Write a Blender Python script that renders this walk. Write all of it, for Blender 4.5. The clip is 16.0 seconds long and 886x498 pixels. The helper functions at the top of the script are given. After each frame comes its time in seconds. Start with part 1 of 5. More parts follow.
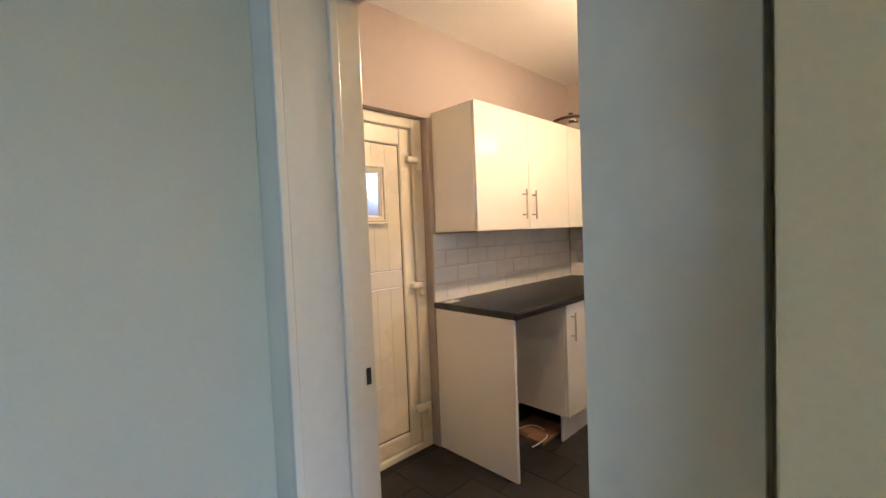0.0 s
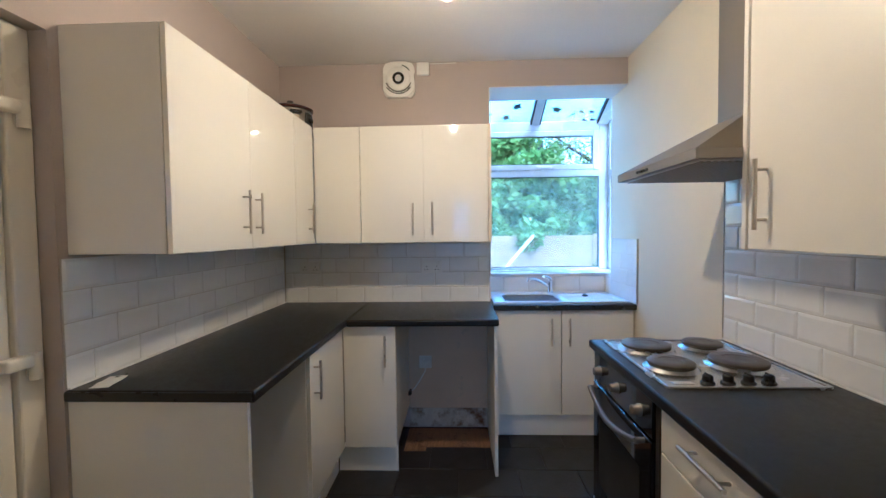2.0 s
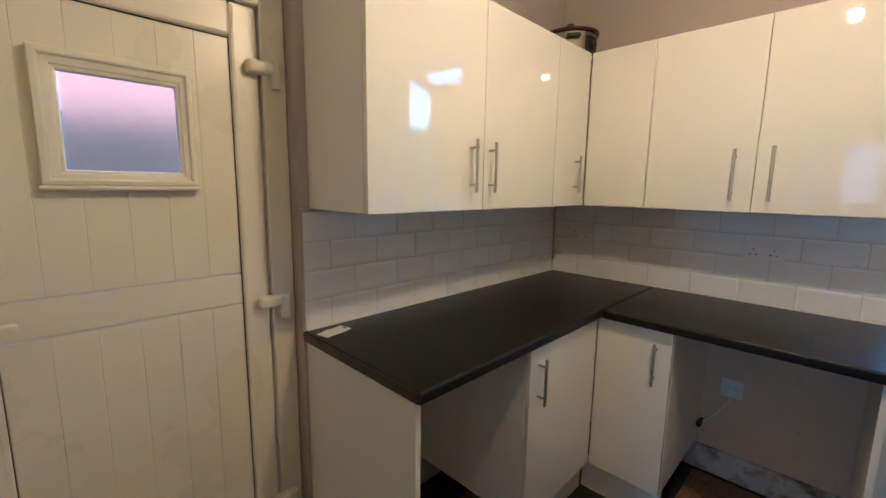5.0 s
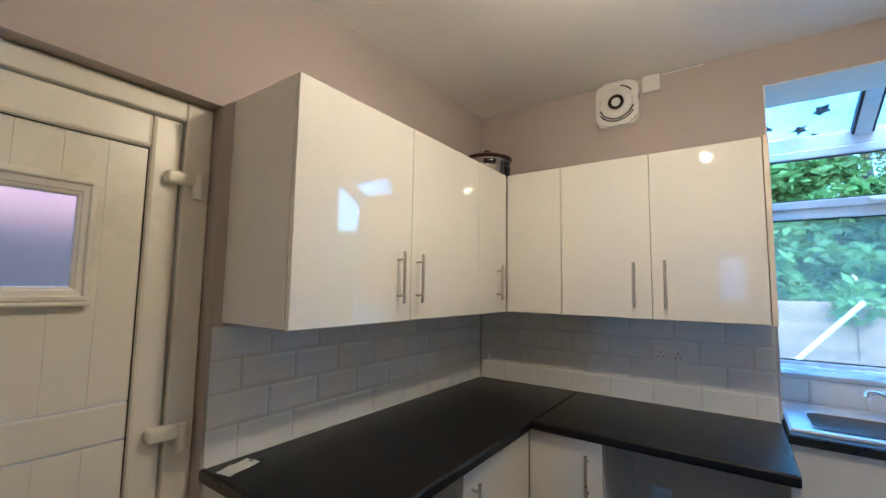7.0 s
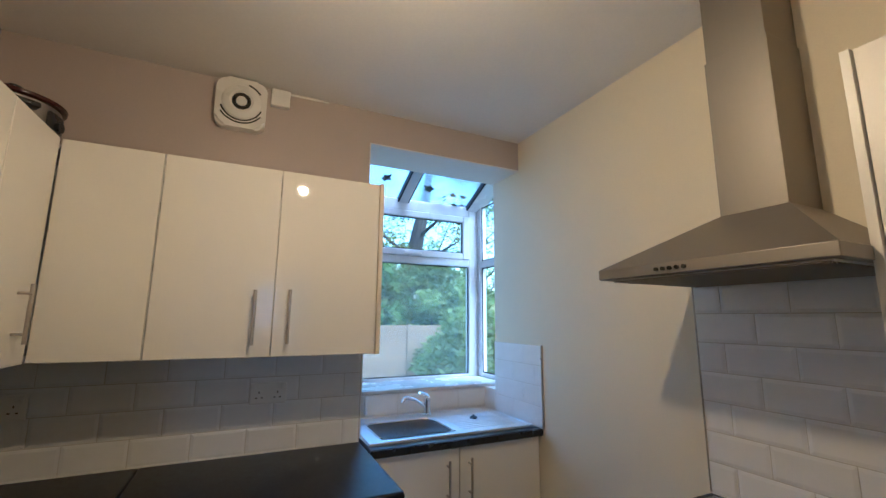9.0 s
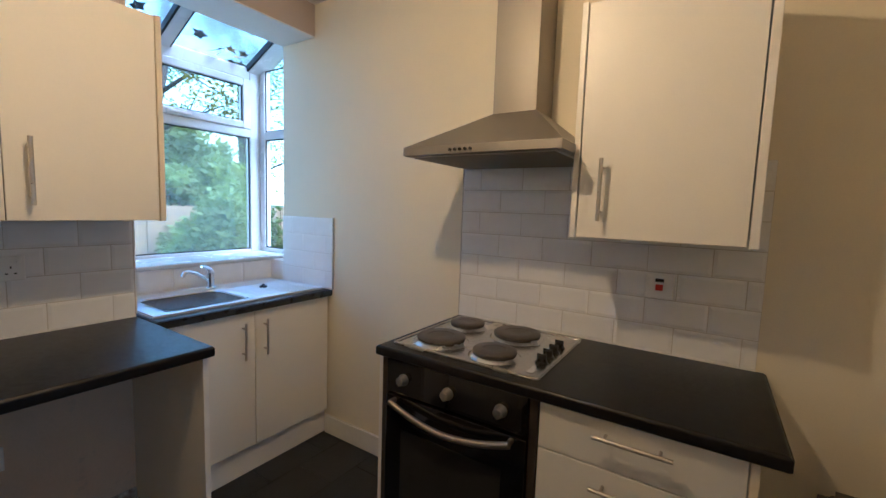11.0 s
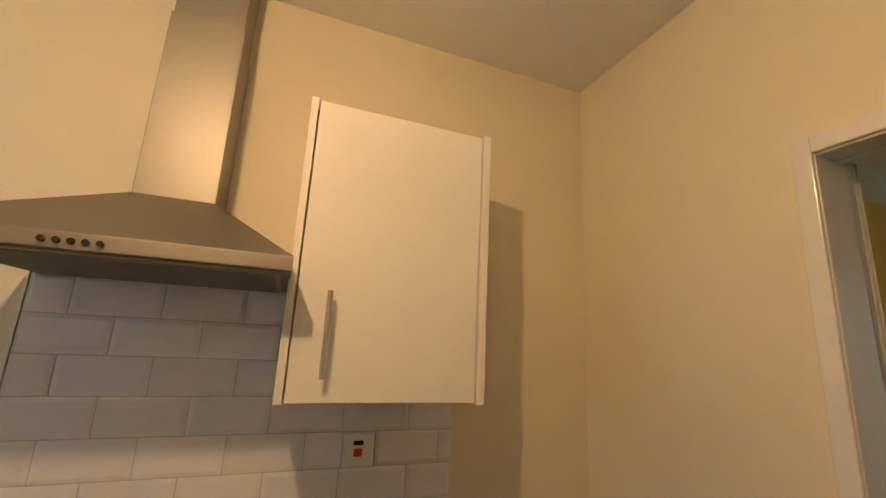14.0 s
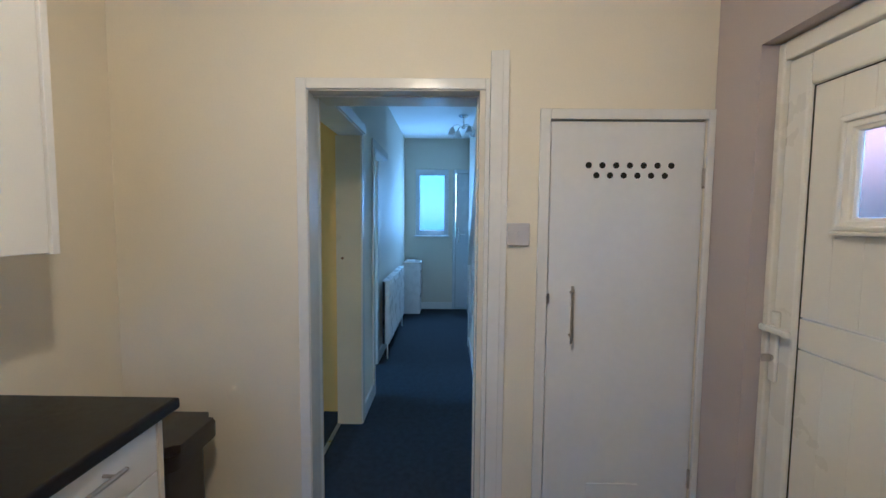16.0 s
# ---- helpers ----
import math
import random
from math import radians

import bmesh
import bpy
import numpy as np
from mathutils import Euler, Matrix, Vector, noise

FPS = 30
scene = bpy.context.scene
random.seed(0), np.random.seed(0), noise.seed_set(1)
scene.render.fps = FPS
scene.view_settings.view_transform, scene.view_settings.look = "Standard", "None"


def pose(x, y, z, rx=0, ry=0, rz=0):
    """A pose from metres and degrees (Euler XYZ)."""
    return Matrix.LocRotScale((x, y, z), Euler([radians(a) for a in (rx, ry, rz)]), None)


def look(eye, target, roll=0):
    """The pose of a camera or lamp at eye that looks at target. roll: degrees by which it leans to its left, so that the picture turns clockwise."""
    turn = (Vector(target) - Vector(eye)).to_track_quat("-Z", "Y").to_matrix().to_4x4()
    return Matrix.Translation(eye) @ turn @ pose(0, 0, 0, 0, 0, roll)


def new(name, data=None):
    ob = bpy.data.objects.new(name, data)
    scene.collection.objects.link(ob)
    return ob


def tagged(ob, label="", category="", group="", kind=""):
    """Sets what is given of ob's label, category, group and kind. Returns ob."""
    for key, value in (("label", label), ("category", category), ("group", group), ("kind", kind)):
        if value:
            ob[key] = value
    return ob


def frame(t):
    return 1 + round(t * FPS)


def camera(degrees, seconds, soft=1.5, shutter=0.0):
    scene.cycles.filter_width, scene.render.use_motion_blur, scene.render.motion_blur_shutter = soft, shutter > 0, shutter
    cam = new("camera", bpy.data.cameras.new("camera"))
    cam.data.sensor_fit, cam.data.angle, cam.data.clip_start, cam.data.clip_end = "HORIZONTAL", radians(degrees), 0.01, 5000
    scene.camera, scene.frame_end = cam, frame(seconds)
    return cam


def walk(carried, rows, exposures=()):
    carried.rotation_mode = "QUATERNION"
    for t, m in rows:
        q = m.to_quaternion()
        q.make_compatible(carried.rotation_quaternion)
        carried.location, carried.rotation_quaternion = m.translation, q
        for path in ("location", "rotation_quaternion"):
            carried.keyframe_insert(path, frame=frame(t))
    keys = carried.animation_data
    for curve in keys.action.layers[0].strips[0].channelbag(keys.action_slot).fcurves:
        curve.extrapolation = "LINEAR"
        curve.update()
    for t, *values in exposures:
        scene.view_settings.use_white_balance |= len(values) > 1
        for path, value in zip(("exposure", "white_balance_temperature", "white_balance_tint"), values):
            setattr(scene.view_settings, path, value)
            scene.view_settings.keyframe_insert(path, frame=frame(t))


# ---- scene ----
cam = camera(94.0, 16.0)
PATH = [
    (0, (-0.113, 0.194, 1.339), (1.28, 1.627, 1.253), -2.3),
    (0.3, (-0.049, 0.326, 1.406), (1.519, 1.563, 1.303), -1.9),
    (0.5, (-0.008, 0.401, 1.388), (1.677, 1.476, 1.307), -1.9),
    (0.7, (0.04, 0.475, 1.386), (1.825, 1.374, 1.301), -1.9),
    (1, (0.096, 0.604, 1.39), (2.001, 1.208, 1.299), -1.5),
    (1.5, (0.192, 0.739, 1.384), (2.177, 0.96, 1.281), -0.9),
    (2, (0.354, 0.796, 1.388), (2.351, 0.872, 1.311), -0.7),
    (2.5, (0.504, 0.816, 1.406), (2.497, 0.976, 1.368), -0.9),
    (3, (0.627, 0.839, 1.411), (2.577, 1.285, 1.41), -1.1),
    (3.5, (0.783, 0.871, 1.423), (2.607, 1.692, 1.406), -0.6),
    (4, (0.85, 0.858, 1.422), (2.457, 2.043, 1.299), 0.1),
    (4.2, (0.874, 0.828, 1.425), (2.391, 2.116, 1.221), 0.5),
    (6.3, (0.979, 0.665, 1.39), (2.346, 2.088, 1.062), 0.9),
    (6.5, (0.968, 0.674, 1.413), (2.404, 2.057, 1.254), 0.8),
    (6.8, (0.959, 0.683, 1.452), (2.504, 1.952, 1.506), 1.1),
    (7, (0.95, 0.723, 1.456), (2.58, 1.867, 1.638), 0.9),
    (7.5, (0.923, 0.878, 1.485), (2.759, 1.597, 1.817), 1.1),
    (8, (1.003, 0.958, 1.472), (2.953, 1.188, 1.853), 0.8),
    (8.5, (1.149, 1.031, 1.464), (3.089, 0.733, 1.849), 0.6),
    (9, (1.225, 1.101, 1.476), (3.01, 0.264, 1.808), 0.4),
    (9.5, (1.253, 1.226, 1.464), (2.78, -0.049, 1.669), 0.1),
    (10, (1.223, 1.306, 1.426), (2.522, -0.214, 1.385), -0.4),
    (10.2, (1.208, 1.329, 1.405), (2.433, -0.242, 1.233), -0.5),
    (12.3, (1.267, 1.285, 1.427), (2.217, -0.473, 1.358), 1.5),
    (12.5, (1.301, 1.275, 1.452), (2.212, -0.503, 1.541), 1.9),
    (12.8, (1.373, 1.25, 1.478), (2.177, -0.563, 1.73), 2.3),
    (13, (1.42, 1.222, 1.478), (2.104, -0.631, 1.791), 2.5),
    (13.5, (1.527, 1.061, 1.453), (1.666, -0.893, 1.859), 3.2),
    (13.8, (1.549, 0.98, 1.436), (1.269, -0.943, 1.911), 2.8),
    (14, (1.604, 0.953, 1.482), (0.924, -0.879, 1.911), 2.9),
    (14.5, (1.753, 0.928, 1.491), (0.284, -0.357, 1.927), 2.1),
    (15, (1.929, 0.945, 1.476), (0.066, 0.336, 1.872), 1.4),
    (15.5, (2.136, 1.014, 1.461), (0.162, 0.798, 1.695), 0.6),
    (16, (2.189, 0.999, 1.425), (0.194, 0.972, 1.286), 0.5),
]
EXPOSURES = [(0.0, 4.5, 4650, 12), (0.5, 4.25, 4400, 11), (1.0, 3.8, 3950, 6), (1.5, 3.85, 3950, 6), (2.5, 3.75, 3800, 4), (3.5, 3.6, 4230, 5), (4.0, 3.55, 4450, 6), (6.3, 3.95, 3750, 2), (6.8, 3.7, 3800, 3),
             (7.5, 3.2, 3950, 3), (8.0, 3.05, 4000, 4), (9.5, 3.1, 4250, 5), (10.2, 3.35, 4300, 6), (12.3, 3.35, 4600, 5), (12.8, 3.2, 4650, 4), (13.5, 3.0, 5100, 8), (14.0, 3.45, 5350, 9),
             (14.5, 3.55, 4400, 5), (15.0, 3.65, 3950, 3), (15.5, 3.75, 3800, 5), (16.0, 3.8, 3650, 4)]
walk(cam, [(t, look(eye, target, roll)) for t, eye, target, roll in PATH], EXPOSURES)

# ---- world and lights ----
world = bpy.data.worlds.new("world")
scene.world = world
world.use_nodes = True
wn = world.node_tree.nodes
wl = world.node_tree.links
sky = wn.new("ShaderNodeTexSky")
sky.sky_type = "NISHITA"
sky.sun_disc = False
sky.sun_elevation = radians(38)
sky.sun_rotation = radians(239)
sky.air_density = 1.6
sky.dust_density = 0.8
sky.ozone_density = 3.0
wl.new(sky.outputs[0], wn["Background"].inputs[0])
wn["Background"].inputs[1].default_value = 0.085
sun = new("sun", bpy.data.lights.new("sun", "SUN"))
sun.data.energy = 1.0
sun.data.angle = radians(60)
sun.data.color = (1.0, 0.98, 0.95)
sun.matrix_world = look((0, 0, 10), (5, 3, 3))
BULB_POWER = 125.0


def window_light(name, m, w, h, watts, colour):
    """Sky light standing in a window's opening; shines along local -z."""
    d = bpy.data.lights.new(name, "AREA")
    d.shape, d.size, d.size_y, d.energy, d.color = "RECTANGLE", w, h, watts, colour
    ob = new(name, d)
    ob.matrix_world = m


window_light("hall_window_light", look((-4.47, 0.73, 1.70), (-2.0, 0.78, 1.60)), 0.38, 0.86, 1.3, (0.72, 0.88, 1.0))
window_light("front_door_light", look((-4.495, 1.42, 1.60), (-2.0, 1.34, 1.50)), 0.16, 0.5, 0.3, (0.72, 0.88, 1.0))
# Added lamps in unseen south openings; they brighten the hall through its side doorways
window_light("second_room_fill_light", look((-1.85, -2.68, 1.5), (-1.7, 0.0, 1.2)), 1.6, 1.5, 0.8, (1.0, 0.95, 0.86))
window_light("side_room_window_light", look((-0.25, -2.68, 1.5), (-0.2, 0.0, 1.2)), 0.6, 1.5, 0.19, (1.0, 0.94, 0.82))

# ---- room numbers ----
WX, EX, SY, NY, CZ = 0.51, 3.26, -0.37, 2.045, 2.57     # kitchen walls and ceiling
DY0, DY1, DZ = 0.428, 1.140, 1.941                      # doorway to the hall
HX0, HY0, HY1, HZ = -4.38, 0.428, 1.31, 2.70             # hall
WTOP = 0.906                                            # worktop height


# ---- materials ----
def material(name, colour, rough=0.5, metal=0.0, vary=0.06, scale=8.0, bump=0.0, bump_scale=120.0, rough_vary=0.08,
             stretch=(1, 1, 1), random_tone=0.0, coat=0.0, spec=0.5, stain=None, stain_scale=2.0, stain_at=0.62):
    m = bpy.data.materials.new(name)
    m.use_nodes = True
    n, l = m.node_tree.nodes, m.node_tree.links
    b = n["Principled BSDF"]
    b.inputs["Metallic"].default_value = metal
    b.inputs["Coat Weight"].default_value = coat
    b.inputs["Coat Roughness"].default_value = 0.03
    b.inputs["Specular IOR Level"].default_value = spec
    tex = n.new("ShaderNodeTexCoord")
    mp = n.new("ShaderNodeMapping")
    mp.inputs["Scale"].default_value = stretch
    l.new(tex.outputs["Object"], mp.inputs[0])
    big = n.new("ShaderNodeTexNoise")
    big.inputs["Scale"].default_value = scale
    big.inputs["Detail"].default_value = 5
    l.new(mp.outputs[0], big.inputs["Vector"])
    fine = n.new("ShaderNodeTexNoise")
    fine.inputs["Scale"].default_value = bump_scale
    fine.inputs["Detail"].default_value = 3
    l.new(mp.outputs[0], fine.inputs["Vector"])
    # tone: colour times (1 - vary .. 1 + vary) from the large noise and a little of the fine
    mr = n.new("ShaderNodeMapRange")
    mr.inputs["From Min"].default_value, mr.inputs["From Max"].default_value = 0.3, 0.7
    mr.inputs["To Min"].default_value, mr.inputs["To Max"].default_value = 1 - vary, 1 + vary
    l.new(big.outputs["Fac"], mr.inputs["Value"])
    mf = n.new("ShaderNodeMapRange")
    mf.inputs["From Min"].default_value, mf.inputs["From Max"].default_value = 0.3, 0.7
    mf.inputs["To Min"].default_value, mf.inputs["To Max"].default_value = 1 - vary * 0.5, 1 + vary * 0.5
    l.new(fine.outputs["Fac"], mf.inputs["Value"])
    mul = n.new("ShaderNodeMath")
    mul.operation = "MULTIPLY"
    l.new(mr.outputs[0], mul.inputs[0])
    l.new(mf.outputs[0], mul.inputs[1])
    tone = mul
    if random_tone:
        info = n.new("ShaderNodeObjectInfo")
        mo = n.new("ShaderNodeMapRange")
        mo.inputs["To Min"].default_value, mo.inputs["To Max"].default_value = 1 - random_tone, 1 + random_tone
        l.new(info.outputs["Random"], mo.inputs["Value"])
        t2 = n.new("ShaderNodeMath")
        t2.operation = "MULTIPLY"
        l.new(tone.outputs[0], t2.inputs[0])
        l.new(mo.outputs[0], t2.inputs[1])
        tone = t2
    scale_col = n.new("ShaderNodeVectorMath")
    scale_col.operation = "SCALE"
    scale_col.inputs[0].default_value = colour
    l.new(tone.outputs[0], scale_col.inputs["Scale"])
    out = scale_col.outputs[0]
    if stain:
        sn = n.new("ShaderNodeTexNoise")
        sn.inputs["Scale"].default_value = stain_scale
        sn.inputs["Detail"].default_value = 8
        sn.inputs["Roughness"].default_value = 0.65
        l.new(tex.outputs["Object"], sn.inputs["Vector"])
        ms = n.new("ShaderNodeMapRange")
        ms.inputs["From Min"].default_value, ms.inputs["From Max"].default_value = stain_at, stain_at + 0.12
        l.new(sn.outputs["Fac"], ms.inputs["Value"])
        mx = n.new("ShaderNodeMix")
        mx.data_type = "RGBA"
        l.new(ms.outputs[0], mx.inputs["Factor"])
        l.new(out, mx.inputs["A"])
        mx.inputs["B"].default_value = (*stain, 1)
        out = mx.outputs["Result"]
    l.new(out, b.inputs["Base Color"])
    rr = n.new("ShaderNodeMapRange")
    rr.inputs["From Min"].default_value, rr.inputs["From Max"].default_value = 0.3, 0.7
    rr.inputs["To Min"].default_value = max(0.02, rough - rough_vary)
    rr.inputs["To Max"].default_value = min(1, rough + rough_vary)
    l.new(big.outputs["Fac"], rr.inputs["Value"])
    l.new(rr.outputs[0], b.inputs["Roughness"])
    if bump:
        bp = n.new("ShaderNodeBump")
        bp.inputs["Strength"].default_value = bump
        bp.inputs["Distance"].default_value = 0.002
        l.new(fine.outputs["Fac"], bp.inputs["Height"])
        l.new(bp.outputs[0], b.inputs["Normal"])
    return m


def glass(name, rough=0.0, colour=(1, 1, 1), bump=0.0):
    m = bpy.data.materials.new(name)
    m.use_nodes = True
    n, l = m.node_tree.nodes, m.node_tree.links
    b = n["Principled BSDF"]
    b.inputs["Base Color"].default_value = (*colour, 1)
    b.inputs["Transmission Weight"].default_value = 1
    b.inputs["Roughness"].default_value = rough
    b.inputs["IOR"].default_value = 1.45
    if bump:
        tex = n.new("ShaderNodeTexNoise")
        tex.inputs["Scale"].default_value = 90
        bp = n.new("ShaderNodeBump")
        bp.inputs["Strength"].default_value = bump
        bp.inputs["Distance"].default_value = 0.003
        l.new(tex.outputs["Fac"], bp.inputs["Height"])
        l.new(bp.outputs[0], b.inputs["Normal"])
    return m


def glow(name, colour, strength):
    m = bpy.data.materials.new(name)
    m.use_nodes = True
    b = m.node_tree.nodes["Principled BSDF"]
    b.inputs["Base Color"].default_value = (*colour, 1)
    b.inputs["Emission Color"].default_value = (*colour, 1)
    b.inputs["Emission Strength"].default_value = strength
    return m


MAUVE = material("mauve wall paint", (0.50, 0.435, 0.405), 0.75, vary=0.04, scale=1.6, bump=0.25, bump_scale=180, stain=(0.46, 0.395, 0.365), stain_scale=1.3, stain_at=0.6)
CREAM = material("cream wall paint", (0.79, 0.725, 0.56), 0.7, vary=0.03, scale=1.4, bump=0.25, bump_scale=170, stain=(0.74, 0.68, 0.545), stain_scale=1.1, stain_at=0.6)
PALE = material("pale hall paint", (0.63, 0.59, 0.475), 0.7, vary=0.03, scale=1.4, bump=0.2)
YELLOWGLOSS = material("yellowed cream gloss", (0.73, 0.655, 0.46), 0.35, vary=0.05, scale=3, bump=0.1)
LINING = material("aged cream white gloss", (0.72, 0.675, 0.57), 0.2, vary=0.04, scale=4, bump=0.14, bump_scale=36, rough_vary=0.03)
JAMBGLOSS = material("brushed cream gloss paint", (0.66, 0.59, 0.45), 0.2, vary=0.05, scale=3, bump=0.5, bump_scale=34, rough_vary=0.03)
YELLOW = material("yellow room paint", (0.78, 0.54, 0.14), 0.75, vary=0.04, scale=1.5, bump=0.2)
CEIL = material("ceiling white paint", (0.82, 0.80, 0.77), 0.85, vary=0.03, scale=1.2, bump=0.35, bump_scale=90)
GLOSSWOOD = material("white gloss woodwork", (0.80, 0.78, 0.73), 0.18, vary=0.03, scale=5, bump=0.10, bump_scale=40, rough_vary=0.03)
DOORPAINT = material("white painted door", (0.76, 0.75, 0.73), 0.35, vary=0.03, scale=3, bump=0.12, bump_scale=30, rough_vary=0.03)
CABGLOSS = material("high gloss cream white door", (0.85, 0.825, 0.77), 0.03, vary=0.015, scale=3, rough_vary=0.004, coat=1.0, spec=0.8)
CABSATIN = material("satin white carcass board", (0.85, 0.83, 0.79), 0.42, vary=0.02, scale=4, bump=0.05, bump_scale=200)
CABEDGE = material("cream cabinet end panel", (0.78, 0.70, 0.55), 0.35, vary=0.02, scale=4)
WORKTOP = material("black laminate worktop", (0.008, 0.008, 0.009), 0.33, vary=0.3, scale=60, bump=0.25, bump_scale=420, rough_vary=0.05, spec=0.32)
TILE = material("white glazed tile", (0.82, 0.82, 0.82), 0.12, vary=0.02, scale=10, rough_vary=0.04, random_tone=0.03, bump=0.04, bump_scale=24)
GROUT = material("pale grout", (0.55, 0.52, 0.48), 0.9, vary=0.08, scale=30, bump=0.3)
SLATE = material("dark slate floor tile", (0.020, 0.0205, 0.023), 0.5, vary=0.3, scale=9, bump=0.5, bump_scale=60, random_tone=0.18, rough_vary=0.12)
SLATEGROUT = material("dark grout", (0.035, 0.034, 0.034), 0.9, vary=0.15, scale=30)
CARPET = material("dark blue grey carpet", (0.034, 0.037, 0.041), 0.95, vary=0.2, scale=25, bump=1.0, bump_scale=500, spec=0.1)
STEEL = material("brushed steel", (0.31, 0.287, 0.255), 0.5, 1.0, vary=0.025, scale=14, stretch=(6, 6, 0.5), bump=0.02, bump_scale=260, rough_vary=0.03)
SINKSTEEL = material("stainless sink steel", (0.82, 0.83, 0.84), 0.42, 1.0, vary=0.015, scale=20, rough_vary=0.02)
HOBSTEEL = material("polished hob steel", (0.56, 0.545, 0.52), 0.27, 1.0, vary=0.008, scale=6, rough_vary=0.008)
NICKEL = material("satin nickel", (0.55, 0.51, 0.46), 0.33, 1.0, vary=0.04, scale=30)
CHROME = material("chrome", (0.80, 0.80, 0.80), 0.06, 1.0, vary=0.02, scale=20)
IRON = material("dark cast iron plate", (0.085, 0.072, 0.060), 0.42, 0.2, vary=0.2, scale=30, bump=0.3)
BLACKPL = material("black plastic", (0.012, 0.012, 0.012), 0.3, vary=0.1, scale=20)
BLACKGLASS = material("black oven glass", (0.006, 0.006, 0.007), 0.05, vary=0.1, scale=8, rough_vary=0.02, coat=0.6)
WHITEPL = material("white plastic", (0.80, 0.79, 0.76), 0.3, vary=0.02, scale=10)
UPVC = material("white window plastic", (0.63, 0.64, 0.65), 0.25, vary=0.015, scale=6, bump=0.02)
DOORPVC = material("aged cream white door plastic", (0.83, 0.79, 0.685), 0.3, vary=0.015, scale=3, bump=0.03, bump_scale=60)
# Switch plastic with the shade on the west wall put into its grey
SHADEDPL = material("switch plastic darkened for shade", (0.56, 0.53, 0.52), 0.35, vary=0.03, scale=20)
GASKET = material("black rubber gasket", (0.012, 0.012, 0.012), 0.6, vary=0.1)
RED = material("red switch rocker", (0.55, 0.03, 0.015), 0.3, vary=0.03)
DARK = material("dark hollow", (0.01, 0.01, 0.01), 0.9, vary=0.1)
BINMAT = material("dark brown bin plastic", (0.035, 0.028, 0.022), 0.4, vary=0.12, scale=10, bump=0.1)
BOARD = material("bare floorboard", (0.27, 0.15, 0.075), 0.75, vary=0.25, scale=10, stretch=(1, 8, 1), bump=0.4, stain=(0.05, 0.03, 0.02), stain_scale=7, stain_at=0.55)
WORN = material("worn skirting with flaked paint", (0.60, 0.56, 0.50), 0.8, vary=0.12, scale=12, bump=0.4, stain=(0.13, 0.065, 0.035), stain_scale=4, stain_at=0.48)
VOIDWALL = material("unpainted plaster", (0.66, 0.525, 0.39), 0.85, vary=0.06, scale=3, bump=0.3, stain=(0.40, 0.36, 0.31), stain_scale=3, stain_at=0.58)
PAPER = material("white paper", (0.75, 0.75, 0.73), 0.6, vary=0.05)
TINT = material("maroon pot rim", (0.05, 0.012, 0.012), 0.15, vary=0.05)
GLASS = glass("window glass", 0.0, (0.86, 0.90, 0.92))
MIST = glass("misted window glass", 0.03)
n, l = MIST.node_tree.nodes, MIST.node_tree.links
film = n.new("ShaderNodeBsdfTranslucent")
film.inputs["Color"].default_value = (0.90, 0.92, 0.80, 1)
mix = n.new("ShaderNodeMixShader")
mix.inputs[0].default_value = 0.09
l.new(n["Principled BSDF"].outputs[0], mix.inputs[1])
l.new(film.outputs[0], mix.inputs[2])
l.new(mix.outputs[0], n["Material Output"].inputs["Surface"])
HALLGLASS = glass("obscure hall glass", 0.12, (0.034, 0.041, 0.056), 0.3)
FROST = glass("obscure glass", 0.2, (0.86, 0.77, 0.72), 0.2)
ROOFGLASS = glass("glazed roof pane", 0.10, (0.88, 0.90, 0.90))
BULBGLOW = glow("lit bulb", (1.0, 0.56, 0.21), BULB_POWER)


# ---- mesh helpers ----
def box(bm, x0, x1, y0, y1, z0, z1, bev=0.0, seg=2):
    m = Matrix.Translation(((x0 + x1) / 2, (y0 + y1) / 2, (z0 + z1) / 2)) @ Matrix.Diagonal((abs(x1 - x0), abs(y1 - y0), abs(z1 - z0), 1))
    vs = bmesh.ops.create_cube(bm, size=1, matrix=m)["verts"]
    if bev > 0:
        es = list({e for v in vs for e in v.link_edges})
        bmesh.ops.bevel(bm, geom=es, offset=bev, segments=seg, affect="EDGES", profile=0.5)
    return vs


def rod(bm, a, b, r0, r1=None, seg=14, caps=True):
    a, b = Vector(a), Vector(b)
    r1 = r0 if r1 is None else r1
    turn = (b - a).to_track_quat("Z", "Y").to_matrix().to_4x4()
    m = Matrix.Translation((a + b) / 2) @ turn
    return bmesh.ops.create_cone(bm, cap_ends=caps, segments=seg, radius1=r0, radius2=r1, depth=(b - a).length, matrix=m)["verts"]


def lathe(bm, profile, centre=(0, 0, 0), seg=32):
    """Revolve (radius, height) rows round a vertical axis."""
    rings = []
    for r, z in profile:
        rings.append([bm.verts.new((centre[0] + r * math.cos(2 * math.pi * i / seg), centre[1] + r * math.sin(2 * math.pi * i / seg), centre[2] + z)) for i in range(seg)])
    for a, b in zip(rings, rings[1:]):
        for i in range(seg):
            bm.faces.new((a[i], a[(i + 1) % seg], b[(i + 1) % seg], b[i]))
    if profile[0][0] > 0:
        bm.faces.new(rings[0][::-1])
    if profile[-1][0] > 0:
        bm.faces.new(rings[-1])


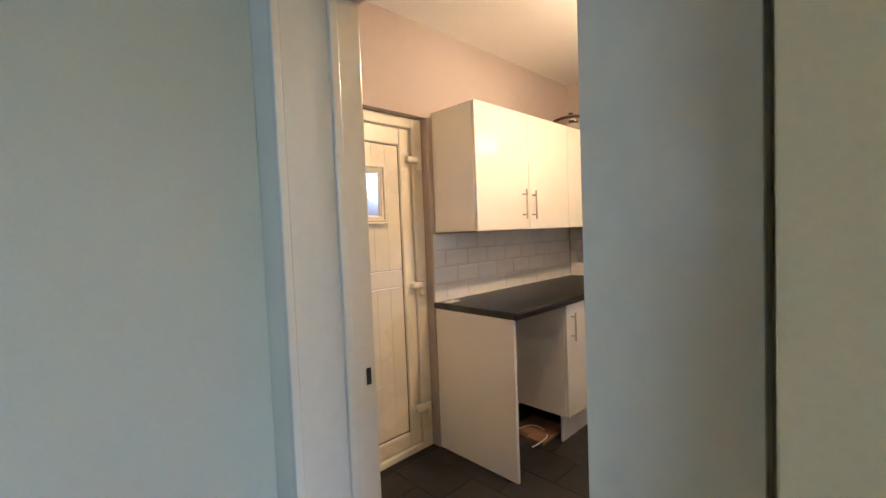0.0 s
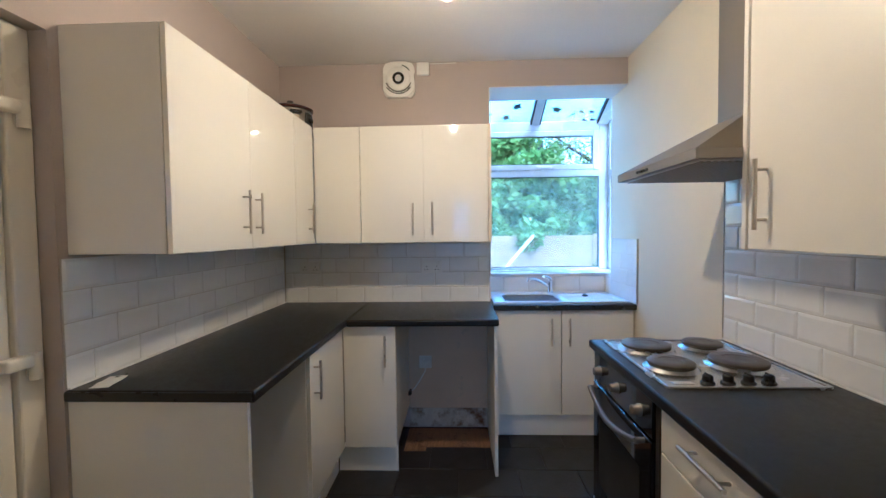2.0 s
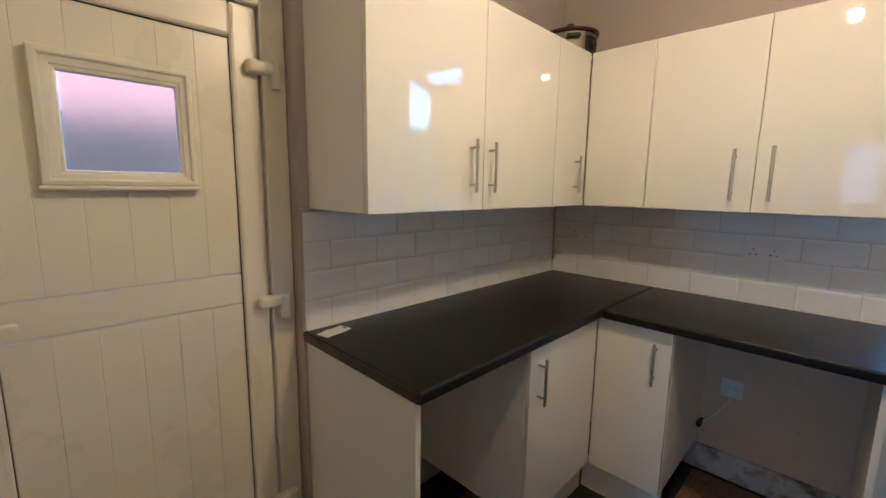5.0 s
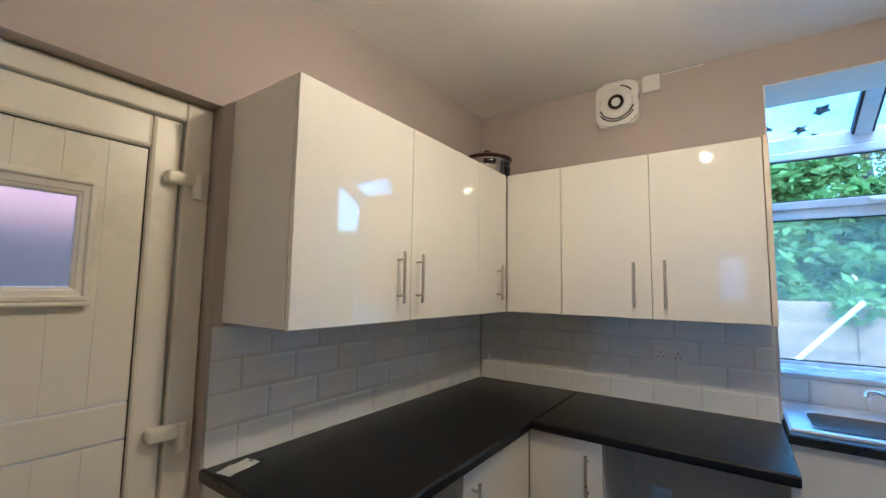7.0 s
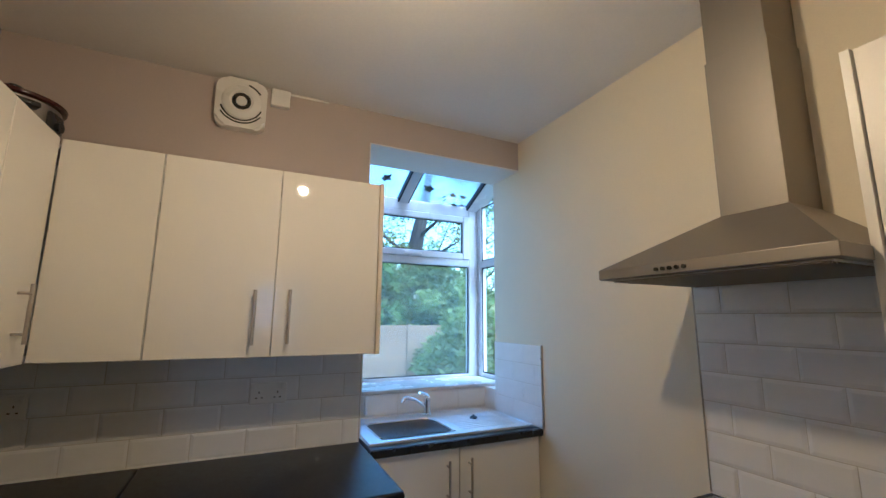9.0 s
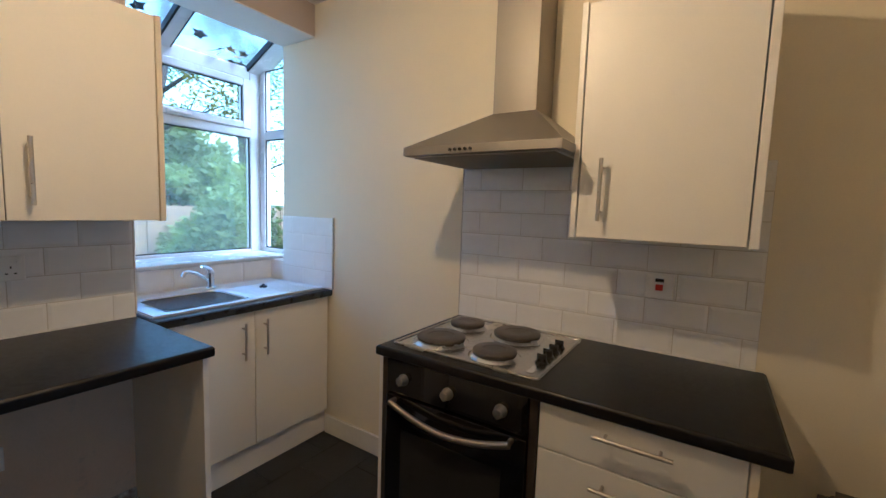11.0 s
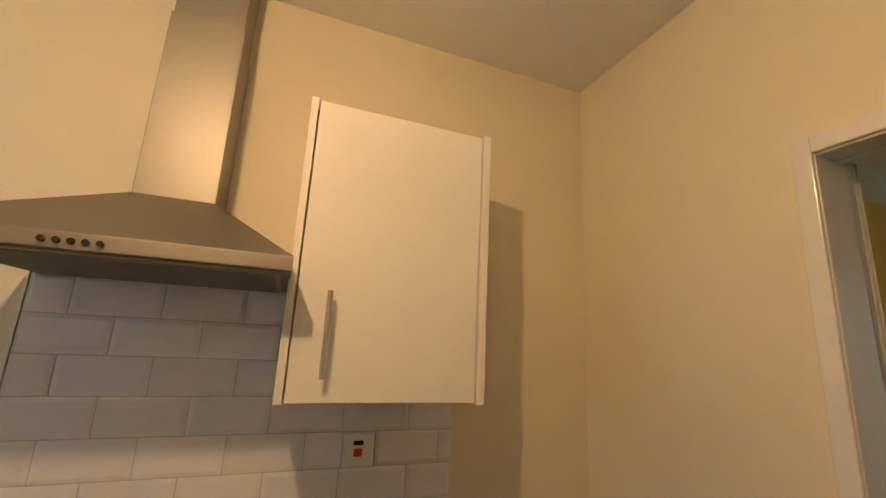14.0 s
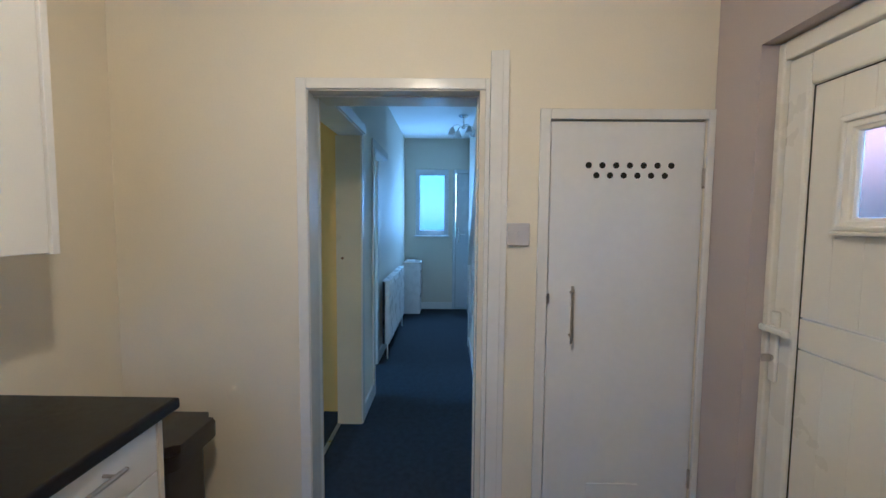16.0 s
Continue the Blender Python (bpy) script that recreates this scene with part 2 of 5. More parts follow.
def tube(bm, pts, r, seg=10):
    """A round bar through a row of points."""
    pts = [Vector(p) for p in pts]
    rings = []
    for i, p in enumerate(pts):
        d = (pts[min(i + 1, len(pts) - 1)] - pts[max(i - 1, 0)]).normalized()
        u = d.cross(Vector((0, 0, 1)))
        u = u.normalized() if u.length > 0.05 else Vector((1, 0, 0))
        v = d.cross(u).normalized()
        rr = r[i] if isinstance(r, (list, tuple)) else r
        rings.append([bm.verts.new(p + rr * (math.cos(2 * math.pi * k / seg) * u + math.sin(2 * math.pi * k / seg) * v)) for k in range(seg)])
    for a, b in zip(rings, rings[1:]):
        for k in range(seg):
            bm.faces.new((a[k], a[(k + 1) % seg], b[(k + 1) % seg], b[k]))
    bm.faces.new(rings[0][::-1])
    bm.faces.new(rings[-1])


def outline(bm, pts, z0, z1):
    """A prism over a plan outline."""
    lo = [bm.verts.new((x, y, z0)) for x, y in pts]
    hi = [bm.verts.new((x, y, z1)) for x, y in pts]
    bm.faces.new(lo[::-1])
    bm.faces.new(hi)
    k = len(pts)
    for i in range(k):
        bm.faces.new((lo[i], lo[(i + 1) % k], hi[(i + 1) % k], hi[i]))


def rounded(x0, x1, y0, y1, r, seg=6):
    pts = []
    for cx, cy, a0 in ((x1 - r, y0 + r, -90), (x1 - r, y1 - r, 0), (x0 + r, y1 - r, 90), (x0 + r, y0 + r, 180)):
        for i in range(seg + 1):
            a = radians(a0 + 90 * i / seg)
            pts.append((cx + r * math.cos(a), cy + r * math.sin(a)))
    return pts


def mesh_of(name, bm, mat, smooth=False, sharp=38):
    bmesh.ops.recalc_face_normals(bm, faces=bm.faces)
    me = bpy.data.meshes.new(name)
    bm.to_mesh(me)
    bm.free()
    me.materials.append(mat)
    if smooth:
        for p in me.polygons:
            p.use_smooth = True
        me.set_sharp_from_angle(angle=radians(sharp))
    return me


def thing(name, m, label, category, group="", kind=""):
    ob = new(name)
    ob.empty_display_size = 0.05
    ob.matrix_world = m
    return tagged(ob, label, category, group, kind)


def part(name, bm, mat, parent, label="", smooth=False):
    ob = new(name, mesh_of(name, bm, mat, smooth))
    ob.parent = parent
    if label:
        tagged(ob, label)
    return ob


def boxpart(name, dims, mat, parent, label="", bev=0.0015):
    bm = bmesh.new()
    box(bm, *dims, bev)
    return part(name, bm, mat, parent, label)


def single(name, bm, mat, label, category, m=None, group="", kind="", smooth=False):
    """A thing that is one mesh; the mesh is moved so that its origin is at m."""
    ob = new(name, mesh_of(name, bm, mat, smooth))
    if m is not None:
        ob.matrix_world = m
    return tagged(ob, label, category, group, kind)


def cased(name, pieces, mat, label, category):
    """A piece of the setting made of jambs, heads and casings, each a part."""
    c = thing(name, pose(0, 0, 0), label, category, kind="structure")
    for pname, dims in pieces:
        boxpart(pname, dims, mat, c, bev=0.003)
    return c


def structure(name, boxes, mat, label, category, bev=0.0):
    bm = bmesh.new()
    for b in boxes:
        box(bm, *b, bev)
    return single(name, bm, mat, label, category, kind="structure")


# ---- the shell of the kitchen ----
structure("wall_west", [(0.41, WX, -0.57, DY0, 0, CZ), (0.41, WX, DY1, 1.399, 0, CZ), (0.41, WX, 2.018, NY, 0, CZ),
                        (0.41, WX, DY0, DY1, DZ, CZ), (0.41, WX, 1.399, 2.018, 1.83, CZ)], CREAM, "cream painted wall with doorway and cupboard opening", "wall")
structure("wall_south", [(0.41, 3.555, -0.57, SY, 0, 2.9)], CREAM, "cream painted plaster wall behind the cooker", "wall")
structure("wall_north", [(0.41, 0.742, NY, 2.33, 0, CZ), (1.592, 3.55, NY, 2.33, 0, CZ), (0.742, 1.592, NY, 2.33, 2.022, CZ)], MAUVE, "mauve painted wall with the back door opening", "wall")
structure("wall_east", [(EX, 3.555, 0.577, NY, 0, 2.9), (EX, 3.555, SY, 0.577, 2.394, 2.9)], MAUVE, "mauve painted wall with window recess", "wall")
structure("recess_lining", [(EX + 0.002, 3.557, SY, 0.577, 2.388, 2.3935), (EX + 0.002, 3.557, 0.5715, 0.5765, 0.92, 2.388)], CEIL, "white painted plaster lining of window recess", "trim")
structure("ceiling", [(0.41, EX, SY, NY, CZ, 2.7)], CEIL, "white painted kitchen ceiling", "ceiling")
structure("sub_floor", [(0.41, 3.75, -0.37, 2.33, -0.12, -0.012)], SLATEGROUT, "dark grout under slate floor tiles", "floor")

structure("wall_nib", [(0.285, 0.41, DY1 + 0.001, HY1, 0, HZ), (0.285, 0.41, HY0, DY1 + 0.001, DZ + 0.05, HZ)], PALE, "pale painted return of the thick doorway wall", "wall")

# ---- hall and side room shell ----
structure("hall_floor", [(HX0, -1.80, 0.14, 0.26, -0.1, 0.0), (HX0, 0.41, 0.26, HY1, -0.1, 0.0)], CARPET, "dark blue grey carpet in the hall", "floor")
structure("hall_wall_north", [(HX0, 0.41, HY1, HY1 + 0.1, 0, HZ)], PALE, "pale painted hall wall", "wall")
structure("hall_wall_south", [(-1.10, -0.60, 0.26, 0.40, 0, HZ), (HX0, -1.80, 0.14, 0.30, 0, HZ), (-0.60, 0.37, 0.26, HY0, 1.99, HZ), (-1.80, -1.10, 0.26, 0.40, 1.99, HZ), (0.37, 0.41, 0.26, HY0, 0, HZ)], PALE, "pale painted hall wall with two doorways", "wall")
structure("hall_wall_west", [(HX0 - 0.15, HX0, 0.14, 0.47, 0, HZ), (HX0 - 0.15, HX0, 0.47, 0.99, 0, 1.18), (HX0 - 0.15, HX0, 0.47, HY1 + 0.1, 2.22, HZ), (HX0 - 0.15, HX0, 0.99, 1.06, 0, 2.22)], PALE, "pale painted front wall with window and door", "wall")
structure("hall_ceiling", [(HX0, 0.41, 0.14, HY1, HZ, HZ + 0.1)], CEIL, "white painted hall ceiling", "ceiling")
structure("side_room_floor", [(-1.80, 0.41, 0.14, 0.26, -0.1, 0.0), (-3.2, 0.41, -2.6, 0.14, -0.1, 0.0)], CARPET, "dark carpet in the side room", "floor")
structure("side_room_wall_east", [(0.41, 0.51, -2.6, -0.57, 0, HZ)], YELLOW, "yellow painted side room wall", "wall")
# Unseen openings, put on the south side to throw daylight into the hall
structure("side_room_wall_south", [(-3.2, -2.7, -2.7, -2.6, 0, HZ), (-1.0, -0.60, -2.7, -2.6, 0, HZ), (0.10, 0.51, -2.7, -2.6, 0, HZ), (-0.60, 0.10, -2.7, -2.6, 0, 0.70), (-0.60, 0.10, -2.7, -2.6, 2.3, HZ), (-2.7, -1.0, -2.7, -2.6, 0, 0.70), (-2.7, -1.0, -2.7, -2.6, 2.3, HZ)], PALE, "pale side room wall with unseen openings added for daylight", "wall")
structure("side_room_wall_west", [(-3.3, -3.2, -2.7, 0.14, 0, HZ)], PALE, "pale painted side room wall", "wall")
structure("side_room_partition", [(-0.88, -0.78, -2.6, 0.26, 0, HZ)], YELLOW, "golden yellow painted partition wall", "wall")
# Unseen pale layer, added so the yellow partition does not tint the second doorway
structure("second_room_bounce_skin", [(-0.92, -0.884, -2.6, 0.258, 0, HZ)], PALE, "unseen pale skin keeping yellow bounce off the second doorway", "wall")
structure("side_room_ceiling", [(-3.2, 0.41, -2.6, 0.14, HZ, HZ + 0.1)], CEIL, "white painted side room ceiling", "ceiling")

# ---- kitchen furniture ----
FACE_S = lambda x, y, z=0.0: pose(x, y, z, 0, 0, 0)        # front faces -y: against the north wall
FACE_W = lambda x, y, z=0.0: pose(x, y, z, 0, 0, -90)      # front faces -x: against the east wall
FACE_N = lambda x, y, z=0.0: pose(x, y, z, 0, 0, 180)      # front faces +y: against the south wall
FACE_E = lambda x, y, z=0.0: pose(x, y, z, 0, 0, 90)       # front faces +x: against the west wall


def bar_handle(parent, x, z0, z1, y=0.0, across=False, x1=0.0):
    """A round bar on two short posts, on a front at local y, upright or lying."""
    bm = bmesh.new()
    if across:
        rod(bm, (x, y - 0.032, z0), (x1, y - 0.032, z0), 0.006)
        for px in (x + 0.03, x1 - 0.03):
            rod(bm, (px, y, z0), (px, y - 0.03, z0), 0.0045, seg=10)
    else:
        rod(bm, (x, y - 0.032, z0), (x, y - 0.032, z1), 0.006)
        for pz in (z0 + 0.028, z1 - 0.028):
            rod(bm, (x, y, pz), (x, y - 0.03, pz), 0.0045, seg=10)
    part("handle", bm, NICKEL, parent, "brushed nickel bar handle", smooth=True)


def door_panel(parent, x0, x1, z0, z1, mat=None, name="door"):
    """An 18 mm slab front, its face at local y = 0."""
    bm = bmesh.new()
    box(bm, x0 + 0.0009, x1 - 0.0009, 0.0, 0.018, z0, z1, 0.0022, 3)
    return part(name, bm, mat or CABGLOSS, parent)


def carcass(parent, w, d, z0, z1, mat=None, t=0.018):
    """Sides, top, bottom and back of a cupboard behind a door 20 mm deep."""
    mat = mat or CABSATIN
    boxpart("side_panel", (0, t, 0.020, d, z0, z1), mat, parent)
    boxpart("side_panel", (w - t, w, 0.020, d, z0, z1), mat, parent)
    boxpart("top_panel", (t, w - t, 0.020, d, z1 - t, z1), mat, parent)
    boxpart("bottom_panel", (t, w - t, 0.020, d, z0, z0 + t), mat, parent)
    boxpart("back_panel", (t, w - t, d - 0.006, d, z0 + t, z1 - t), mat, parent)


WZ0, WZ1 = 1.333, 2.056

# north run: a double cabinet and the corner cabinet
c = thing("wall_cabinet", FACE_S(1.628, 1.700), "white high gloss double wall cabinet above tiled splashback", "cabinet", "wall cabinets")
carcass(c, 1.005, NY - 1.700, WZ0, WZ1)
d = door_panel(c, 0, 0.510, WZ0 - 0.002, WZ1)
bar_handle(d, 0.437, 1.395, 1.578)
d = door_panel(c, 0.5105, 1.005, WZ0 - 0.002, WZ1)
bar_handle(d, 0.543, 1.395, 1.575)
c = thing("wall_cabinet", FACE_S(2.635, 1.700), "white high gloss corner wall cabinet with slow cooker on top", "cabinet", "wall cabinets")
carcass(c, 0.583, NY - 1.700, WZ0, WZ1)
d = door_panel(c, 0.001, 0.292, WZ0 - 0.002, WZ1)
bar_handle(d, 0.188, 1.395, 1.568)
# east run: a corner filler and a double cabinet
c = thing("corner_filler", FACE_W(2.930, 1.698), "white gloss filler panel between two wall cabinets", "panel")
door_panel(c, 0, 0.2895, WZ0 - 0.002, WZ1, name="panel")
boxpart("edging_strip", (0.2897, 0.2912, 0.0006, 0.018, WZ0 - 0.002, WZ1), WHITEPL, c, bev=0.0003)
c = thing("wall_cabinet", FACE_W(2.930, 1.405), "white high gloss double wall cabinet with cream end panel", "cabinet", "wall cabinets")
carcass(c, 0.795, EX - 2.930, WZ0, WZ1)
d = door_panel(c, 0, 0.3945, WZ0 - 0.002, WZ1)
bar_handle(d, 0.328, 1.376, 1.575)
d = door_panel(c, 0.395, 0.795, WZ0 - 0.002, WZ1)
bar_handle(d, 0.449, 1.378, 1.580)
boxpart("end_panel", (0.797, 0.815, -0.004, EX - 2.930, WZ0 - 0.004, WZ1 + 0.004), CABEDGE, c, "cream coloured end panel")
# south: single cabinet beside the hood
c = thing("wall_cabinet", FACE_N(1.603, -0.040), "white single wall cabinet between hood and corner", "cabinet", "wall cabinets")
carcass(c, 0.496, -0.040 - SY, WZ0, WZ1)
boxpart("end_panel", (-0.001, 0.017, -0.004, 0.019, WZ0 - 0.004, WZ1 + 0.004), CABSATIN, c)
boxpart("end_panel", (0.476, 0.497, -0.006, 0.019, WZ0 - 0.006, WZ1 + 0.006), CABSATIN, c)
d = door_panel(c, 0.020, 0.473, WZ0 - 0.002, WZ1, CABSATIN)
bar_handle(d, 0.091, 1.386, 1.578)


# worktops
def worktop(name, plan, label, z=WTOP, t=0.038, r=0.010, end="x"):
    bm = bmesh.new()
    outline(bm, plan, z - t, z)
    es = [e for e in bm.edges if abs(e.verts[0].co.z - e.verts[1].co.z) < 1e-6]
    bmesh.ops.bevel(bm, geom=es, offset=r, segments=5, affect="EDGES", profile=0.5)
    x0, x1 = min(p[0] for p in plan), max(p[0] for p in plan)
    y0, y1 = min(p[1] for p in plan), max(p[1] for p in plan)
    c = thing(name, pose(0, 0, 0), label, "worktop")
    part("slab", bm, WORKTOP, c)
    if end == "x":
        boxpart("edging_strip", (x0 - 0.0012, x0 + 0.002, y0 + 0.010, y1 - 0.004, z - t + 0.004, z - 0.004), BLACKPL, c, "black edging strip", 0.0004)
    else:
        boxpart("edging_strip", (x0 + 0.010, x1 - 0.004, y0 - 0.0012, y0 + 0.002, z - t + 0.004, z - 0.004), BLACKPL, c, "black edging strip", 0.0004)
    return c


worktop("worktop", [(1.589, 1.431), (EX - 0.002, 1.431), (EX - 0.002, NY - 0.002), (1.589, NY - 0.002)], "black laminate worktop along the mauve wall")
worktop("worktop", [(2.628, 0.578), (EX - 0.002, 0.578), (EX - 0.002, 1.4285), (2.628, 1.4285)], "black laminate worktop over empty appliance space", end="y")
worktop("worktop", [(1.028, SY + 0.002), (2.207, SY + 0.002), (2.207, 0.218), (1.028, 0.218)], "black laminate worktop holding the hob")
bm = bmesh.new()
box(bm, 2.64, 3.21, 1.4292, 1.4304, WTOP - 0.002, WTOP + 0.0008)
single("worktop_joint", bm, BLACKPL, "dark sealed joint between two worktops", "joint")

# north base run
c = thing("end_panel", pose(0, 0, 0), "white end panel standing under the worktop", "panel")
boxpart("board", (1.602, 1.620, 1.4635, NY - 0.002, 0, WTOP - 0.038), CABSATIN, c, bev=0.001)
boxpart("front_edging", (1.6018, 1.6202, 1.462, 1.4635, 0, WTOP - 0.038), WHITEPL, c, "white edging strip", 0.0004)
c = thing("base_cabinet", FACE_S(2.135, 1.460), "white gloss base cabinet beside empty appliance space", "cabinet", "base cabinets")
carcass(c, 0.525, NY - 1.460, 0.165, WTOP - 0.038)
d = door_panel(c, 0, 0.524, 0.165, WTOP - 0.042)
bar_handle(d, 0.052, 0.640, 0.815)
boxpart("plinth", (0.01, 0.56, 0.050, 0.066, 0, 0.160), CABSATIN, c)
# east base run
c = thing("base_cabinet", FACE_W(2.660, 1.459), "white gloss narrow base cabinet with bar handle", "cabinet", "base cabinets")
carcass(c, 0.299, EX - 2.660, 0.165, WTOP - 0.038)
d = door_panel(c, 0, 0.299, 0.165, WTOP - 0.042)
bar_handle(d, 0.243, 0.640, 0.815)
boxpart("plinth", (-0.050, 0.297, 0.050, 0.066, 0, 0.160), CABSATIN, c)
c = thing("end_panel", pose(0, 0, 0), "white end panel beside the sink cabinet", "panel")
boxpart("board", (2.6635, EX - 0.002, 0.584, 0.602, 0, WTOP - 0.038), CABSATIN, c, bev=0.001)
boxpart("front_edging", (2.662, 2.6635, 0.5838, 0.6022, 0, WTOP - 0.038), WHITEPL, c, "white edging strip", 0.0004)
# sink base
SZ = 0.905
c = thing("sink_cabinet", FACE_W(3.120, 0.560), "white double sink cabinet with bar handles", "cabinet", "base cabinets")
carcass(c, 0.920, 0.55, 0.150, SZ - 0.040)
d = door_panel(c, 0, 0.444, 0.155, SZ - 0.042)
bar_handle(d, 0.378, 0.630, 0.815)
d = door_panel(c, 0.446, 0.920, 0.155, SZ - 0.042)
bar_handle(d, 0.496, 0.630, 0.815)
boxpart("plinth", (0.0, 0.925, 0.030, 0.046, 0, 0.150), CABSATIN, c)
worktop("sink_worktop", [(3.092, SY + 0.002), (3.690, SY + 0.002), (3.690, 0.570), (3.092, 0.570)], "black laminate worktop under the steel sink", SZ)

# drawers and cooker housing
c = thing("drawer_unit", FACE_N(1.590, 0.198), "white drawer unit beside the oven", "drawer unit")
carcass(c, 0.505, 0.198 - SY, 0.150, WTOP - 0.038)
for z0, z1 in ((0.728, 0.871), (0.445, 0.724), (0.160, 0.441)):
    d = door_panel(c, 0.0, 0.492, z0, z1, name="drawer_front")
    bar_handle(d, 0.155, (z1 - 0.048) if z1 < 0.8 else 0.822, 0, across=True, x1=0.345)
boxpart("end_panel", (0.494, 0.512, -0.003, 0.198 - SY, 0.0, WTOP - 0.039), CABEDGE, c, "cream end panel")
boxpart("plinth", (0.0, 0.49, 0.050, 0.066, 0, 0.150), CABSATIN, c)

c = thing("oven", FACE_N(2.205, 0.198), "black glass built-under electric oven with curved handle", "oven")
boxpart("housing_panel", (0.0, 0.016, 0.0, 0.198 - SY, 0.0, WTOP - 0.039), CABSATIN, c)
boxpart("body", (0.045, 0.61, 0.02, 0.55, 0.16, 0.870), BLACKPL, c)
boxpart("side_trim", (0.018, 0.046, -0.002, 0.03, 0.160, 0.868), BINMAT, c)
boxpart("side_trim", (0.586, 0.612, -0.002, 0.03, 0.160, 0.868), BINMAT, c)
boxpart("control_panel", (0.047, 0.585, -0.012, 0.02, 0.745, 0.868), BLACKGLASS, c, bev=0.003)
dr = boxpart("oven_door", (0.047, 0.585, -0.016, 0.02, 0.225, 0.738), BLACKGLASS, c, "black glass oven door", bev=0.004)
boxpart("inner_window", (0.12, 0.51, -0.0175, -0.0155, 0.33, 0.62), DARK, dr)
boxpart("lower_panel", (0.047, 0.585, -0.006, 0.02, 0.165, 0.220), BLACKPL, c)
boxpart("plinth", (0.018, 0.612, 0.050, 0.066, 0, 0.158), CABSATIN, c)
bm = bmesh.new()
tube(bm, [(0.085 + 0.46 * i / 12, -0.055 + 0.012 * abs(i - 6) / 6, 0.724 - 0.042 * (1 - ((i - 6) / 6) ** 2)) for i in range(13)], 0.011, 12)
for px in (0.09, 0.54):
    rod(bm, (px, -0.016, 0.724), (px, -0.045, 0.724), 0.009)
part("handle", bm, STEEL, dr, "curved steel oven handle", smooth=True)
for px in (0.125, 0.309, 0.500):
    bm = bmesh.new()
    lathe(bm, [(0.021, 0), (0.021, 0.006), (0.017, 0.012), (0.016, 0.026), (0.013, 0.029)], seg=24)
    box(bm, -0.003, 0.003, -0.016, 0.016, 0.012, 0.031, 0.001)
    bmesh.ops.transform(bm, matrix=pose(px, -0.012, 0.804, 90, 0, 0), verts=bm.verts)
    part("knob", bm, STEEL, c, "grey steel control knob", smooth=True)

# hob
c = thing("hob", pose(0, 0, WTOP), "stainless steel four plate electric hob in black worktop", "hob")
bm = bmesh.new()
outline(bm, rounded(1.607, 2.172, -0.325, 0.172, 0.02), 0.0, 0.006)
bmesh.ops.bevel(bm, geom=[e for e in bm.edges if e.verts[0].co.z > 0.005 and e.verts[1].co.z > 0.005], offset=0.003, segments=2, affect="EDGES")
part("tray", bm, HOBSTEEL, c, smooth=True)
bm = bmesh.new()
for q in ((1.612, 2.167, -0.320, -0.310), (1.612, 2.167, 0.157, 0.167), (1.612, 1.622, -0.310, 0.157), (2.157, 2.167, -0.310, 0.157)):
    box(bm, *q, 0.005, 0.0095, 0.002)
part("raised_rim", bm, HOBSTEEL, c)
bm = bmesh.new()
box(bm, 1.640, 1.662, 0.072, 0.135, 0.0055, 0.0078, 0.0008)
part("badge", bm, CHROME, c, "small polished badge plate")
for x, y, r in ((2.055, -0.188, 0.072), (2.035, 0.045, 0.090), (1.805, 0.062, 0.075), (1.825, -0.180, 0.090)):
    bm = bmesh.new()
    lathe(bm, [(r + 0.016, 0.006), (r + 0.013, 0.0085), (r + 0.004, 0.015), (r - 0.002, 0.017), (r - 0.004, 0.014)], (x, y, 0), 40)
    part("plate_ring", bm, HOBSTEEL, c, "polished steel ring", smooth=True)
    bm = bmesh.new()
    lathe(bm, [(r - 0.005, 0.007), (r - 0.004, 0.017), (r + 0.001, 0.019), (r + 0.001, 0.027), (r - 0.003, 0.030), (r * 0.55, 0.030), (r * 0.53, 0.0285), (r * 0.3, 0.0285), (0.012, 0.0275), (0.0, 0.0275)], (x, y, 0), 40)
    part("hot_plate", bm, IRON, c, "dark cast iron hot plate", smooth=True)
for i in range(4):
    bm = bmesh.new()
    lathe(bm, [(0.021, 0.006), (0.021, 0.010), (0.016, 0.014), (0.015, 0.030), (0.012, 0.032), (0.0, 0.032)], (1.650, -0.158 + i * 0.062, 0), 20)
    box(bm, 1.634, 1.666, -0.158 + i * 0.062 - 0.003, -0.158 + i * 0.062 + 0.003, 0.014, 0.036, 0.001)
    part("knob", bm, BLACKPL, c, "black plastic control knob", smooth=True)

# cooker hood
c = thing("cooker_hood", pose(1.898, SY, 0), "brushed steel chimney cooker hood on the wall", "cooker hood")
HW, HD, Z0, Z1, Z2 = 0.298, 0.470, 1.598, 1.628, 1.790
bm = bmesh.new()
box(bm, -HW, HW, 0, HD, Z0, Z1, 0.002)
part("rim", bm, STEEL, c)
bm = bmesh.new()
lo = [bm.verts.new(p) for p in ((-HW, 0, Z1), (HW, 0, Z1), (HW, HD, Z1), (-HW, HD, Z1))]
hi = [bm.verts.new(p) for p in ((-0.098, 0, Z2), (0.082, 0, Z2), (0.082, 0.178, Z2), (-0.098, 0.178, Z2))]
for i in range(4):
    bm.faces.new((lo[i], lo[(i + 1) % 4], hi[(i + 1) % 4], hi[i]))
bm.faces.new(hi)
part("canopy", bm, STEEL, c)
boxpart("chimney", (-0.098, 0.082, 0.0, 0.178, Z2 - 0.004, 2.30), STEEL, c, bev=0.002)
boxpart("upper_chimney", (-0.094, 0.078, 0.0, 0.174, 2.30, CZ - 0.001), STEEL, c, bev=0.002)
